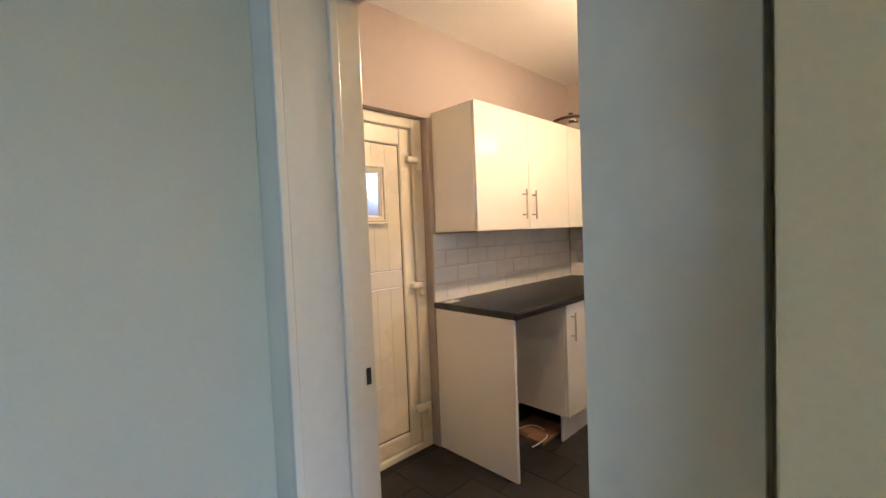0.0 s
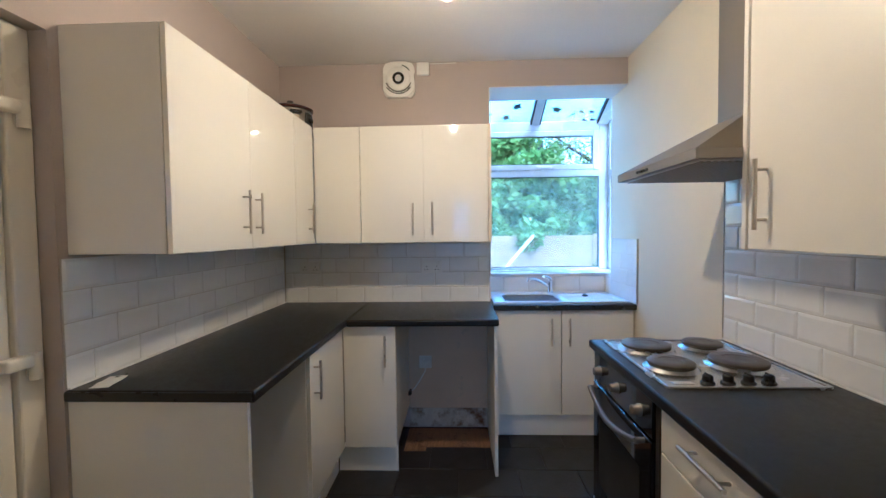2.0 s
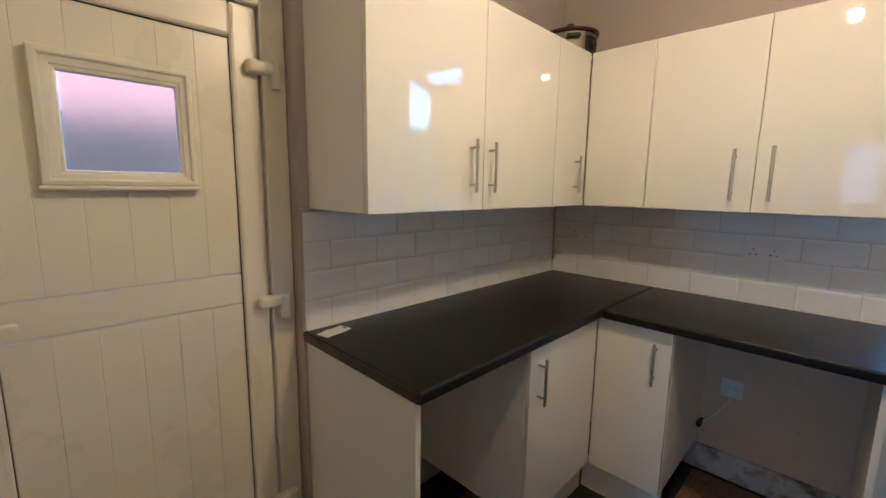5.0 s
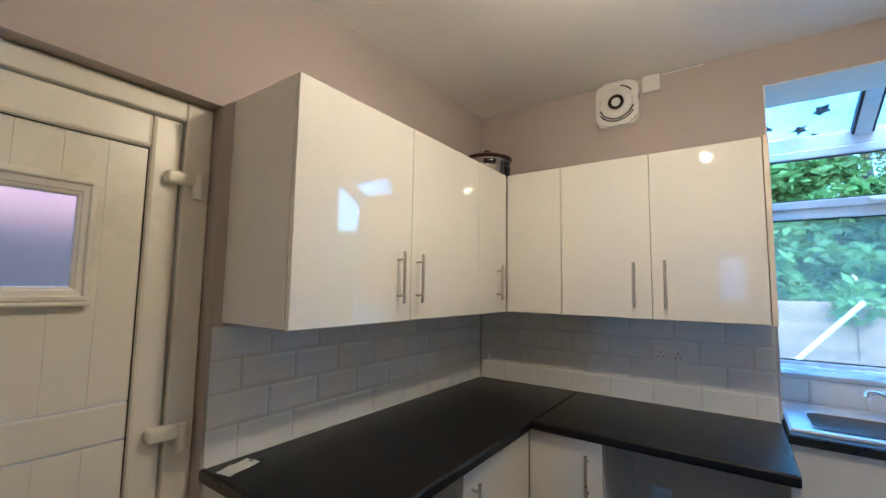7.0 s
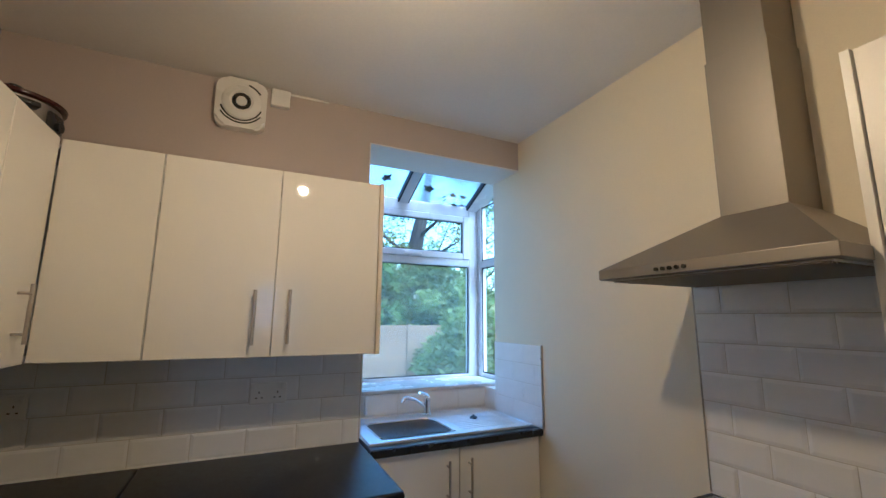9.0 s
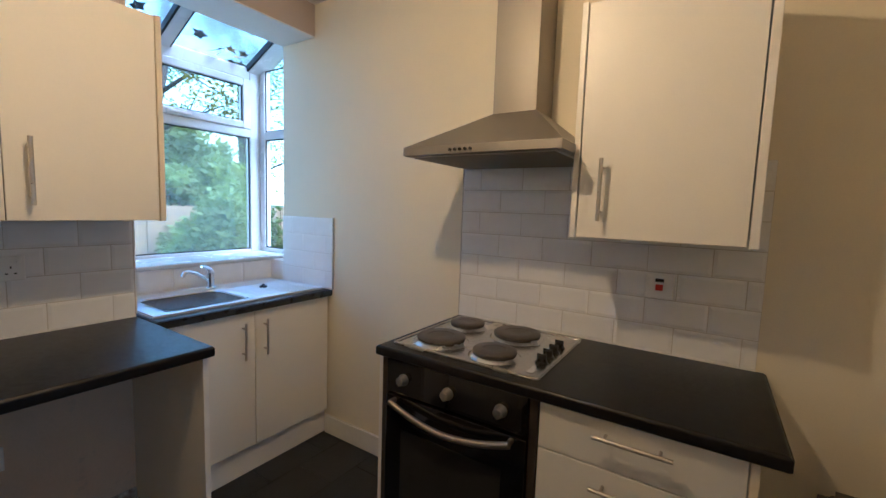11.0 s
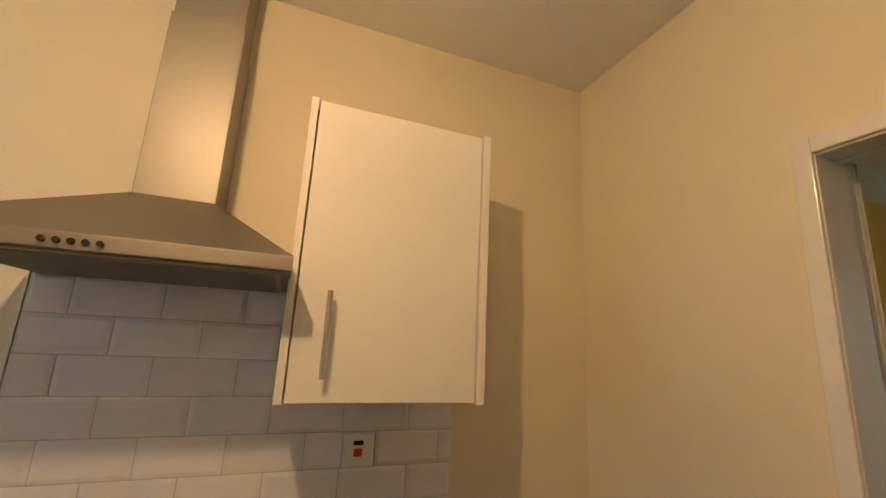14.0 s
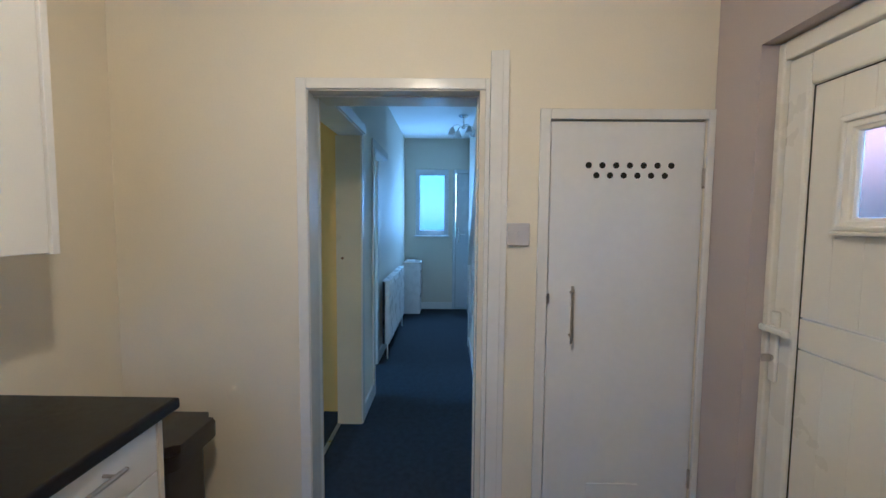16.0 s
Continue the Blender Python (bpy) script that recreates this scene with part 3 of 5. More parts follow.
u = boxpart("filter", (-HW + 0.02, HW - 0.02, 0.02, HD - 0.02, Z0 - 0.004, Z0 - 0.0005), NICKEL, c, "grey mesh grease filter")
bm = bmesh.new()
for i in range(20):
    yy = 0.04 + i * 0.0205
    box(bm, -HW + 0.03, HW - 0.03, yy, yy + 0.008, Z0 - 0.008, Z0 - 0.004)
part("filter_mesh", bm, STEEL, c)
for i in range(5):
    bm = bmesh.new()
    rod(bm, (0.012 + i * 0.020, HD, 1.612), (0.012 + i * 0.020, HD + 0.006, 1.612), 0.0055)
    part("button", bm, BLACKPL, c, "small round push button", smooth=True)

# sink and tap
c = thing("sink", pose(0, 0, SZ), "stainless steel sink and drainer set in black worktop", "sink")
X0, X1, Y0, Y1 = 3.150, 3.665, -0.350, 0.560
BX0, BX1, BY0, BY1 = 3.215, 3.545, 0.085, 0.480
bm = bmesh.new()
for a in ((X0, BX0, Y0, Y1), (BX1, X1, Y0, Y1), (BX0, BX1, Y0, BY0), (BX0, BX1, BY1, Y1)):
    box(bm, *a, 0.0, 0.006)
part("tray", bm, SINKSTEEL, c)
bm = bmesh.new()
rings = []
for k, (inset, z) in enumerate(((0.0, 0.009), (0.008, 0.007), (0.016, -0.02), (0.030, -0.115), (0.07, -0.14))):
    rings.append([bm.verts.new((x, y, z)) for x, y in rounded(BX0 - 0.006 + inset, BX1 + 0.006 - inset, BY0 - 0.006 + inset, BY1 + 0.006 - inset, 0.055)])
for a, b in zip(rings, rings[1:]):
    for i in range(len(a)):
        bm.faces.new((a[i], a[(i + 1) % len(a)], b[(i + 1) % len(a)], b[i]))
bm.faces.new(rings[-1])
part("bowl", bm, SINKSTEEL, c, smooth=True)
bm = bmesh.new()
tube(bm, [(X0 + 0.006, Y0 + 0.006, 0.007), (X1 - 0.006, Y0 + 0.006, 0.007), (X1 - 0.006, Y1 - 0.006, 0.007), (X0 + 0.006, Y1 - 0.006, 0.007), (X0 + 0.006, Y0 + 0.006, 0.007)], 0.005, 8)
part("edge", bm, SINKSTEEL, c, smooth=True)
for i in range(9):
    bm = bmesh.new()
    tube(bm, [(3.235 + i * 0.034, 0.04, 0.0058), (3.235 + i * 0.034, -0.29, 0.0058)], 0.0028, 8)
    part("drainer_rib", bm, SINKSTEEL, c, smooth=True)
bm = bmesh.new()
lathe(bm, [(0.032, -0.139), (0.03, -0.136), (0.012, -0.137), (0.0, -0.138)], (3.38, 0.28, 0), 24)
part("waste", bm, CHROME, c, smooth=True)
bm = bmesh.new()
lathe(bm, [(0.022, 0), (0.022, 0.008), (0.012, 0.013), (0.006, 0.014), (0.006, 0.02), (0.0, 0.02)], (3.42, -0.13, SZ + 0.006), 20)
single("sink_plug", bm, BLACKPL, "black rubber plug lying on the drainer", "plug", smooth=True)
c = thing("tap", pose(3.602, 0.085, SZ + 0.006), "chrome mixer tap with swivel spout", "tap")
bm = bmesh.new()
lathe(bm, [(0.026, 0), (0.026, 0.006), (0.020, 0.012), (0.019, 0.075), (0.022, 0.085), (0.020, 0.105), (0.010, 0.112), (0.0, 0.112)], seg=24)
part("body", bm, CHROME, c, smooth=True)
bm = bmesh.new()
tube(bm, [(0.0, 0.012, 0.05), (-0.025, 0.05, 0.075), (-0.05, 0.10, 0.102), (-0.07, 0.15, 0.118), (-0.078, 0.175, 0.115), (-0.082, 0.185, 0.095)], [0.011, 0.010, 0.009, 0.009, 0.010, 0.010], 12)
part("spout", bm, CHROME, c, smooth=True)
bm = bmesh.new()
tube(bm, [(0.0, 0.0, 0.108), (-0.012, 0.03, 0.126), (-0.024, 0.058, 0.132)], [0.012, 0.009, 0.007], 10)
part("lever", bm, CHROME, c, smooth=True)

# pendant bulb
c = thing("pendant_bulb", pose(1.928, 0.830, CZ), "bare lit bulb on a white flex", "lamp")
bm = bmesh.new()
lathe(bm, [(0.045, 0.0), (0.045, -0.008), (0.030, -0.026), (0.008, -0.03)], seg=28)
part("ceiling_rose", bm, WHITEPL, c, smooth=True)
bm = bmesh.new()
rod(bm, (0, 0, -0.028), (0, 0, -0.175), 0.0035)
part("flex", bm, WHITEPL, c)
bm = bmesh.new()
lathe(bm, [(0.008, -0.170), (0.016, -0.180), (0.017, -0.225), (0.014, -0.235)], seg=20)
part("lamp_holder", bm, WHITEPL, c, smooth=True)
# Opaque upper half, added to hold direct bulb light off the ceiling
bm = bmesh.new()
lathe(bm, [(0.012, -0.233), (0.015, -0.241), (0.022, -0.261), (0.0248, -0.271)], seg=20)
part("bulb_shield", bm, WHITEPL, c, "opaque white upper bulb half added to block upward light", smooth=True)
bm = bmesh.new()
lathe(bm, [(0.0245, -0.271), (0.025, -0.281), (0.022, -0.297), (0.013, -0.308), (0.0, -0.311)], seg=20)
part("bulb", bm, BULBGLOW, c, "glowing warm glass bulb", smooth=True)

# ---- bay window over the sink ----
structure("bay_wall", [(3.700, 4.06, -0.55, 0.72, -0.3, 1.035), (3.555, 3.700, 0.577, 0.72, -0.3, 1.035), (3.555, 3.700, -0.57, SY, -0.3, 1.035)], CEIL, "white painted wall under the bay window", "wall")
structure("bay_sill", [(3.675, 4.02, -0.50, 0.66, 1.035, 1.056)], UPVC, "white plastic window sill", "sill", 0.004)


def pane(name, parent, verts, thick, mat, label=""):
    bm = bmesh.new()
    vs = [bm.verts.new(v) for v in verts]
    f = bm.faces.new(vs)
    n = Vector(verts[1]) - Vector(verts[0])
    nn = n.cross(Vector(verts[2]) - Vector(verts[0])).normalized()
    ext = bmesh.ops.extrude_face_region(bm, geom=[f])
    bmesh.ops.translate(bm, vec=nn * thick, verts=[g for g in ext["geom"] if isinstance(g, bmesh.types.BMVert)])
    ob = part(name, bm, mat, parent, label)
    ob.visible_shadow = False
    return ob


def bars(name, parent, boxes, mat=None, bev=0.006, label=""):
    for b in boxes:
        boxpart(name, b, mat or UPVC, parent, label, bev)


w = tagged(thing("window_1", pose(0, 0, 0), "white plastic bay window with sloping glass roof", "window"), kind="structure")
FX0, FX1 = 4.015, 4.075                                     # front frame depth
SYF, NYF = -0.505, 0.66                                     # side window faces
GY0, GY1 = -0.430, 0.585                                    # front glass
# front frame
bars("window_frame", w, [(FX0, FX1, SYF - 0.05, GY0, 1.056, 2.33), (FX0, FX1, GY1, NYF + 0.05, 1.056, 2.33), (FX0, FX1, GY0, GY1, 1.012, 1.075),
                         (FX0 - 0.004, FX1, GY0, GY1, 1.868, 1.925), (FX0, FX1, GY0, GY1, 2.262, 2.345)])
bars("top_sash", w, [(FX0 - 0.012, FX1 - 0.01, GY0, GY0 + 0.056, 1.925, 2.262), (FX0 - 0.012, FX1 - 0.01, GY1 - 0.056, GY1, 1.925, 2.262),
                     (FX0 - 0.012, FX1 - 0.01, GY0 + 0.056, GY1 - 0.056, 1.925, 1.972), (FX0 - 0.012, FX1 - 0.01, GY0 + 0.056, GY1 - 0.056, 2.214, 2.262)])
bars("window_handle", w, [(FX0 - 0.040, FX0 - 0.018, -0.02, 0.11, 1.935, 1.953), (FX0 - 0.030, FX0 - 0.010, 0.08, 0.115, 1.930, 1.960)], WHITEPL, 0.004, "white window catch")


def gasket(parent, y0, y1, z0, z1, x):
    g = 0.007
    bm = bmesh.new()
    for b in ((x, x + 0.004, y0, y0 + g, z0, z1), (x, x + 0.004, y1 - g, y1, z0, z1), (x, x + 0.004, y0 + g, y1 - g, z0, z0 + g), (x, x + 0.004, y0 + g, y1 - g, z1 - g, z1)):
        box(bm, *b)
    part("gasket", bm, GASKET, parent, "black rubber glazing seal")


gasket(w, GY0, GY1, 1.075, 1.868, FX0 + 0.014)
gasket(w, GY0 + 0.056, GY1 - 0.056, 1.972, 2.214, FX0 + 0.004)
pane("pane", w, [(4.04, GY0, 1.07), (4.04, GY1, 1.07), (4.04, GY1, 1.87), (4.04, GY0, 1.87)], 0.006, MIST, "misted lower window pane")
pane("pane", w, [(4.03, GY0 + 0.05, 1.97), (4.03, GY1 - 0.05, 1.97), (4.03, GY1 - 0.05, 2.22), (4.03, GY0 + 0.05, 2.22)], 0.006, GLASS)
# sides
for ys, yi in ((SYF, -1), (NYF, 1)):
    a, b = sorted((ys, ys + yi * 0.055))
    bars("side_frame", w, [(3.560, 3.640, a, b, 1.056, 2.56), (3.640, 3.965, a, b, 1.056, 1.085), (3.640, 3.965, a, b, 1.860, 1.915), (3.965, FX0, a, b, 1.056, 2.36)])
    yg = ys + yi * 0.03
    pane("side_pane", w, [(3.63, yg, 1.08), (3.97, yg, 1.08), (3.97, yg, 1.87), (3.63, yg, 1.87)], 0.006, GLASS)
    pane("side_pane", w, [(3.63, yg, 1.91), (3.97, yg, 1.91), (3.97, yg, 2.37), (3.63, yg, 2.55)], 0.006, GLASS)
    g0, g1 = sorted((ys + yi * 0.012, ys + yi * 0.016))
    bm = bmesh.new()
    for z0, z1 in ((1.085, 1.860), (1.915, 2.34)):
        box(bm, 3.957, 3.965, g0, g1, z0, z1)
        box(bm, 3.640, 3.957, g0, g1, z0, z0 + 0.008)
        box(bm, 3.640, 3.957, g0, g1, z1 - 0.008, z1)
    part("gasket", bm, GASKET, w, "black rubber glazing seal")
# sloping roof: from the lintel down to the front head
RX0, RZ0, RX1, RZ1 = 3.555, 2.580, 4.075, 2.335


def roof_z(x):
    return RZ0 + (RZ1 - RZ0) * (x - RX0) / (RX1 - RX0)


def roof_bar(y0, y1, h=0.05):
    bm = bmesh.new()
    vs = []
    for y in (y0, y1):
        for x, dz in ((RX0, 0), (RX1, 0), (RX1, -h), (RX0, -h)):
            vs.append(bm.verts.new((x, y, roof_z(x) + dz)))
    a, b = vs[:4], vs[4:]
    bm.faces.new(a)
    bm.faces.new(b[::-1])
    for i in range(4):
        bm.faces.new((a[i], a[(i + 1) % 4], b[(i + 1) % 4], b[i]))
    part("roof_bar", bm, UPVC, w)


for y0, y1 in ((SYF - 0.05, SYF + 0.085), (0.085, 0.150), (NYF - 0.02, NYF + 0.05)):
    roof_bar(y0, y1)
bm = bmesh.new()
for y0, y1 in ((SYF + 0.085, SYF + 0.097), (0.073, 0.085), (0.150, 0.162)):
    v = [bm.verts.new((x, y, roof_z(x) + dz)) for y in (y0, y1) for x, dz in ((RX0, 0.0), (RX1, 0.0), (RX1, -0.045), (RX0, -0.045))]
    bm.faces.new(v[:4])
    bm.faces.new(v[4:])
    for i in range(4):
        bm.faces.new((v[i], v[(i + 1) % 4], v[4 + (i + 1) % 4], v[4 + i]))
part("gasket", bm, GASKET, w, "black rubber glazing seal")
for y0, y1 in ((SYF + 0.09, 0.078), (0.157, NYF - 0.02)):
    pane("roof_pane", w, [(RX0, y0, roof_z(RX0) - 0.006), (RX1, y0, roof_z(RX1) - 0.006), (RX1, y1, roof_z(RX1) - 0.006), (RX0, y1, roof_z(RX0) - 0.006)], 0.006, ROOFGLASS, "weathered glass roof pane")

# ---- back door ----
w = tagged(thing("door_1", pose(0, 0, 0), "white plastic back door with small obscure window", "door"), kind="structure")
FY = 2.100                                                  # inner face of the outer frame
bars("door_frame", w, [(0.744, 0.772, FY, FY + 0.07, 0.0, 2.020), (1.512, 1.590, FY, FY + 0.07, 0.0, 2.020), (0.772, 1.512, FY, FY + 0.07, 1.958, 2.020), (0.772, 1.512, FY, FY + 0.07, 0.0, 0.04)], DOORPVC)
DYF = 2.120
bars("sash", w, [(0.775, 0.8602, DYF - 0.006, DYF + 0.06, 0.045, 1.955), (1.4268, 1.509, DYF - 0.006, DYF + 0.06, 0.045, 1.955),
                 (0.8602, 1.4268, DYF - 0.006, DYF + 0.06, 1.8525, 1.955), (0.8602, 1.4268, DYF - 0.006, DYF + 0.06, 0.045, 0.135)], DOORPVC, bev=0.010)
# planked infill with a plain band across
PX0, PX1 = 0.862, 1.425
lp = [PX0 + (PX1 - PX0) * i / 6 for i in range(7)]
GX0, GX1, GZ0, GZ1 = 1.035, 1.277, 1.449, 1.690
TX0, TX1, TZ0, TZ1 = 0.976, 1.310, 1.404, 1.728
for i in range(6):
    a, b = lp[i], lp[i + 1]
    boxpart("plank", (a, b, DYF + 0.012, DYF + 0.035, 0.138, 1.018), DOORPVC, w, bev=0.0018)
    if b < TX0 + 0.02 or a > TX1 - 0.02:
        boxpart("plank", (a, b, DYF + 0.012, DYF + 0.035, 1.124, 1.850), DOORPVC, w, bev=0.0018)
    else:
        boxpart("plank", (a, b, DYF + 0.012, DYF + 0.035, 1.124, TZ0 + 0.02), DOORPVC, w, bev=0.0018)
        if a < TX0:
            boxpart("plank", (a, TX0 + 0.012, DYF + 0.012, DYF + 0.035, TZ0 + 0.02, TZ1 - 0.02), DOORPVC, w, bev=0)
        if b > TX1:
            boxpart("plank", (TX1 - 0.012, b, DYF + 0.012, DYF + 0.035, TZ0 + 0.02, TZ1 - 0.02), DOORPVC, w, bev=0)
        boxpart("plank", (a, b, DYF + 0.012, DYF + 0.035, TZ1 - 0.02, 1.850), DOORPVC, w, bev=0.0018)
for g in ((PX0 - 0.0018, PX0, 0.135, 1.853), (PX1, PX1 + 0.0018, 0.135, 1.853), (PX0, PX1, 1.850, 1.853), (PX0, PX1, 0.135, 0.138)):
    boxpart("gasket", (g[0], g[1], DYF + 0.009, DYF + 0.02, g[2], g[3]), BINMAT, w, "dark rubber seal round the infill", 0)
boxpart("band", (PX0, PX1, DYF + 0.010, DYF + 0.035, 1.022, 1.120), DOORPVC, w, bev=0.004)
bm = bmesh.new()
rings = []
for inset, high in ((0.0, -0.012), (0.0, 0.012), (0.003, 0.016), (0.014, 0.018), (0.018, 0.016), (0.020, 0.009), (0.036, 0.007), (0.039, 0.003), (0.0465, 0.001), (0.0500, -0.006), (0.0500, -0.014)):
    k = inset * 0.76
    rings.append([bm.verts.new((x, DYF - high, z)) for x, z in ((TX0 + inset, TZ0 + k), (TX1 - k, TZ0 + k), (TX1 - k, TZ1 - inset), (TX0 + inset, TZ1 - inset))])
for ra, rb in zip(rings[:-1], rings[1:]):
    for i in range(4):
        bm.faces.new((ra[i], ra[(i + 1) % 4], rb[(i + 1) % 4], rb[i]))
part("glazing_trim", bm, DOORPVC, w, "moulded white glazing frame")
boxpart("drip_lip", (TX0 - 0.006, TX1 + 0.006, DYF - 0.021, DYF + 0.010, TZ0 - 0.012, TZ0 - 0.001), DOORPVC, w, bev=0.004)
pane("obscure_pane", w, [(GX0 - 0.005, DYF + 0.015, GZ0 - 0.005), (GX1 + 0.005, DYF + 0.015, GZ0 - 0.005), (GX1 + 0.005, DYF + 0.015, GZ1 + 0.005), (GX0 - 0.005, DYF + 0.015, GZ1 + 0.005)], 0.006, FROST, "obscure patterned glass pane")
for hz in (1.766, 1.012, 0.26):
    bm = bmesh.new()
    rod(bm, (1.548, DYF - 0.036, hz - 0.052), (1.548, DYF - 0.036, hz + 0.028), 0.016, seg=18)
    box(bm, 1.462, 1.550, DYF - 0.046, DYF - 0.004, hz - 0.012, hz + 0.027, 0.010, 3)
    box(bm, 1.531, 1.568, DYF - 0.026, FY + 0.002, hz - 0.045, hz - 0.012, 0.004)
    part("hinge", bm, DOORPVC, w, "white flag hinge", smooth=True)
bm = bmesh.new()
box(bm, 0.778, 0.812, DYF - 0.018, DYF - 0.005, 0.885, 1.128, 0.006, 3)
hp = part("handle_plate", bm, DOORPVC, w, smooth=True)
bm = bmesh.new()
rod(bm, (0.795, DYF - 0.016, 1.075), (0.795, DYF - 0.055, 1.075), 0.010)
box(bm, 0.785, 0.905, DYF - 0.064, DYF - 0.046, 1.064, 1.086, 0.007, 3)
part("door_handle", bm, DOORPVC, hp, "white lever handle", smooth=True)
bm = bmesh.new()
rod(bm, (0.795, DYF - 0.016, 0.968), (0.795, DYF - 0.024, 0.968), 0.010)
box(bm, 0.792, 0.798, DYF - 0.052, DYF - 0.022, 0.955, 0.981, 0.001)
part("key", bm, NICKEL, hp, "steel key in the lock")

# ---- west wall: doorway casing, cupboard door, switch ----
cased("architrave", [("jamb", (WX, WX + 0.014, DY0 - 0.042, DY0, 0, DZ + 0.042)),
      ("jamb", (WX, WX + 0.014, DY1, DY1 + 0.018, 0, DZ + 0.042)),
      ("head", (WX, WX + 0.014, DY0, DY1, DZ, DZ + 0.042)),
      ("jamb", (0.393, 0.41, DY0 - 0.006, DY0 - 0.001, 0, DZ + 0.05))], GLOSSWOOD, "white gloss door casing of the hall doorway", "trim")
LY = 1.117                                                  # face of the lining on the cupboard side
cased("door_lining", [("jamb", (0.396, WX + 0.004, DY0 - 0.001, DY0 + 0.003, 0, DZ)),
      ("jamb", (0.447, WX + 0.004, LY, DY1 + 0.001, 0, DZ)),
      ("stop", (0.424, 0.447, LY - 0.006, DY1 + 0.001, 0, DZ)),
      ("jamb", (0.300, 0.424, LY + 0.004, DY1 + 0.001, 0, DZ + 0.05)),
      ("corner_bead", (0.281, 0.300, LY + 0.001, DY1 + 0.001, 0, DZ + 0.05)),
      ("head", (0.447, WX + 0.004, DY0 + 0.003, LY, DZ - 0.006, DZ + 0.001)),
      ("stop", (0.424, 0.447, DY0 + 0.003, LY - 0.006, DZ - 0.012, DZ + 0.001)),
      ("head", (0.282, 0.424, HY0 + 0.012, LY + 0.001, DZ - 0.004, DZ + 0.05))], LINING, "cream white gloss lining of the hall doorway", "trim")
bm = bmesh.new()
box(bm, 0.484, 0.498, LY - 0.001, LY + 0.001, 0.940, 0.985, 0.0)
single("strike_plate", bm, DARK, "dark latch slot in the door lining", "strike plate")
bm = bmesh.new()
box(bm, WX, WX + 0.022, DY1 + 0.019, 1.207, 0, 2.086, 0.002)
box(bm, WX, WX + 0.016, 1.2072, 1.231, 0, 2.090, 0.002)
single("pipe_boxing", bm, GLOSSWOOD, "white painted upright boxing beside doorway", "trim", kind="structure")
CY0, CY1, CZT = 1.399, 2.018, 1.828
cased("cupboard_casing", [("jamb", (WX, WX + 0.014, CY0 - 0.042, CY0, 0, CZT + 0.04)),
      ("jamb", (WX, WX + 0.014, CY1, CY1 + 0.026, 0, CZT + 0.04)),
      ("head", (WX, WX + 0.014, CY0, CY1, CZT, CZT + 0.04))], GLOSSWOOD, "white gloss casing round the cupboard door", "trim")
c = thing("cupboard_door", FACE_E(0.506, CY0), "white painted flush cupboard door with vent holes", "door")
CW = CY1 - CY0
bm = bmesh.new()
NH = [(0.158 + i * 0.0548, 1.650) for i in range(7)] + [(0.190 + i * 0.0545, 1.610) for i in range(6)]
# door slab with drilled holes
box(bm, 0.006, CW - 0.004, 0.0, 0.034, 0.012, CZT - 0.005, 0.002)
slab = part("leaf", bm, DOORPAINT, c)
for hx, hz in NH:
    bm = bmesh.new()
    rod(bm, (hx, -0.0008, hz), (hx, 0.010, hz), 0.0125, seg=20)
    part("vent_hole", bm, DARK, slab, "round drilled vent hole")
bar_handle(slab, 0.100, 0.930, 1.165)
boxpart("vent_panel", (0.19, 0.405, -0.004, 0.002, 0.10, 0.322), DOORPAINT, slab, "small painted panel at the foot", 0.002)
for hz in (1.60, 0.35):
    boxpart("hinge", (CW - 0.009, CW + 0.001, -0.008, 0.004, hz - 0.04, hz + 0.04), NICKEL, c, "painted butt hinge", 0.001)
boxpart("catch", (-0.004, 0.012, -0.012, 0.004, 1.09, 1.13), NICKEL, c, "small brass catch", 0.001)
structure("cupboard_back", [(0.10, 0.41, CY0 - 0.04, CY0 - 0.02, 0, 2.0), (0.08, 0.10, CY0 - 0.04, 2.1, 0, 2.0), (0.10, 0.41, 2.06, 2.1, 0, 2.0), (0.08, 0.41, CY0 - 0.04, 2.1, 2.0, 2.05)], VOIDWALL, "plain walls inside the closed cupboard", "wall")


def switch_plate(name, m, w, h, label, category, rockers, mat=None):
    c = thing(name, m, label, category)
    boxpart("back_box", (0, w, -0.012, 0.0, 0, h), WHITEPL, c, bev=0.003)
    boxpart("plate", (-0.002, w + 0.002, -0.022, -0.0122, -0.002, h + 0.002), mat or WHITEPL, c, bev=0.004)
    for x, z, a, b, mt in rockers:
        boxpart("rocker", (x - a, x + a, -0.026, -0.0205, z - b, z + b), mt, c, bev=0.0012)
    return c


def socket(m, gangs, label):
    w = 0.148 if gangs == 2 else 0.088
    c = thing("socket", m, label, "socket")
    boxpart("plate", (0, w, -0.012, 0, 0, 0.088), WHITEPL, c, bev=0.004)
    for g in range(gangs):
        cx = w * (g + 0.5) / gangs
        for dx, dz, a, b in ((0, 0.012, 0.002, 0.004), (-0.011, -0.010, 0.004, 0.002), (0.011, -0.010, 0.004, 0.002)):
            boxpart("pin_hole", (cx + dx - a, cx + dx + a, -0.0125, -0.0115, 0.036 + dz - b, 0.036 + dz + b), DARK, c, bev=0)
        boxpart("switch", (cx + (0.020 if g else -0.020) - 0.006, cx + (0.020 if g else -0.020) + 0.006, -0.015, -0.0115, 0.060, 0.078), WHITEPL, c, bev=0.001)
    return c


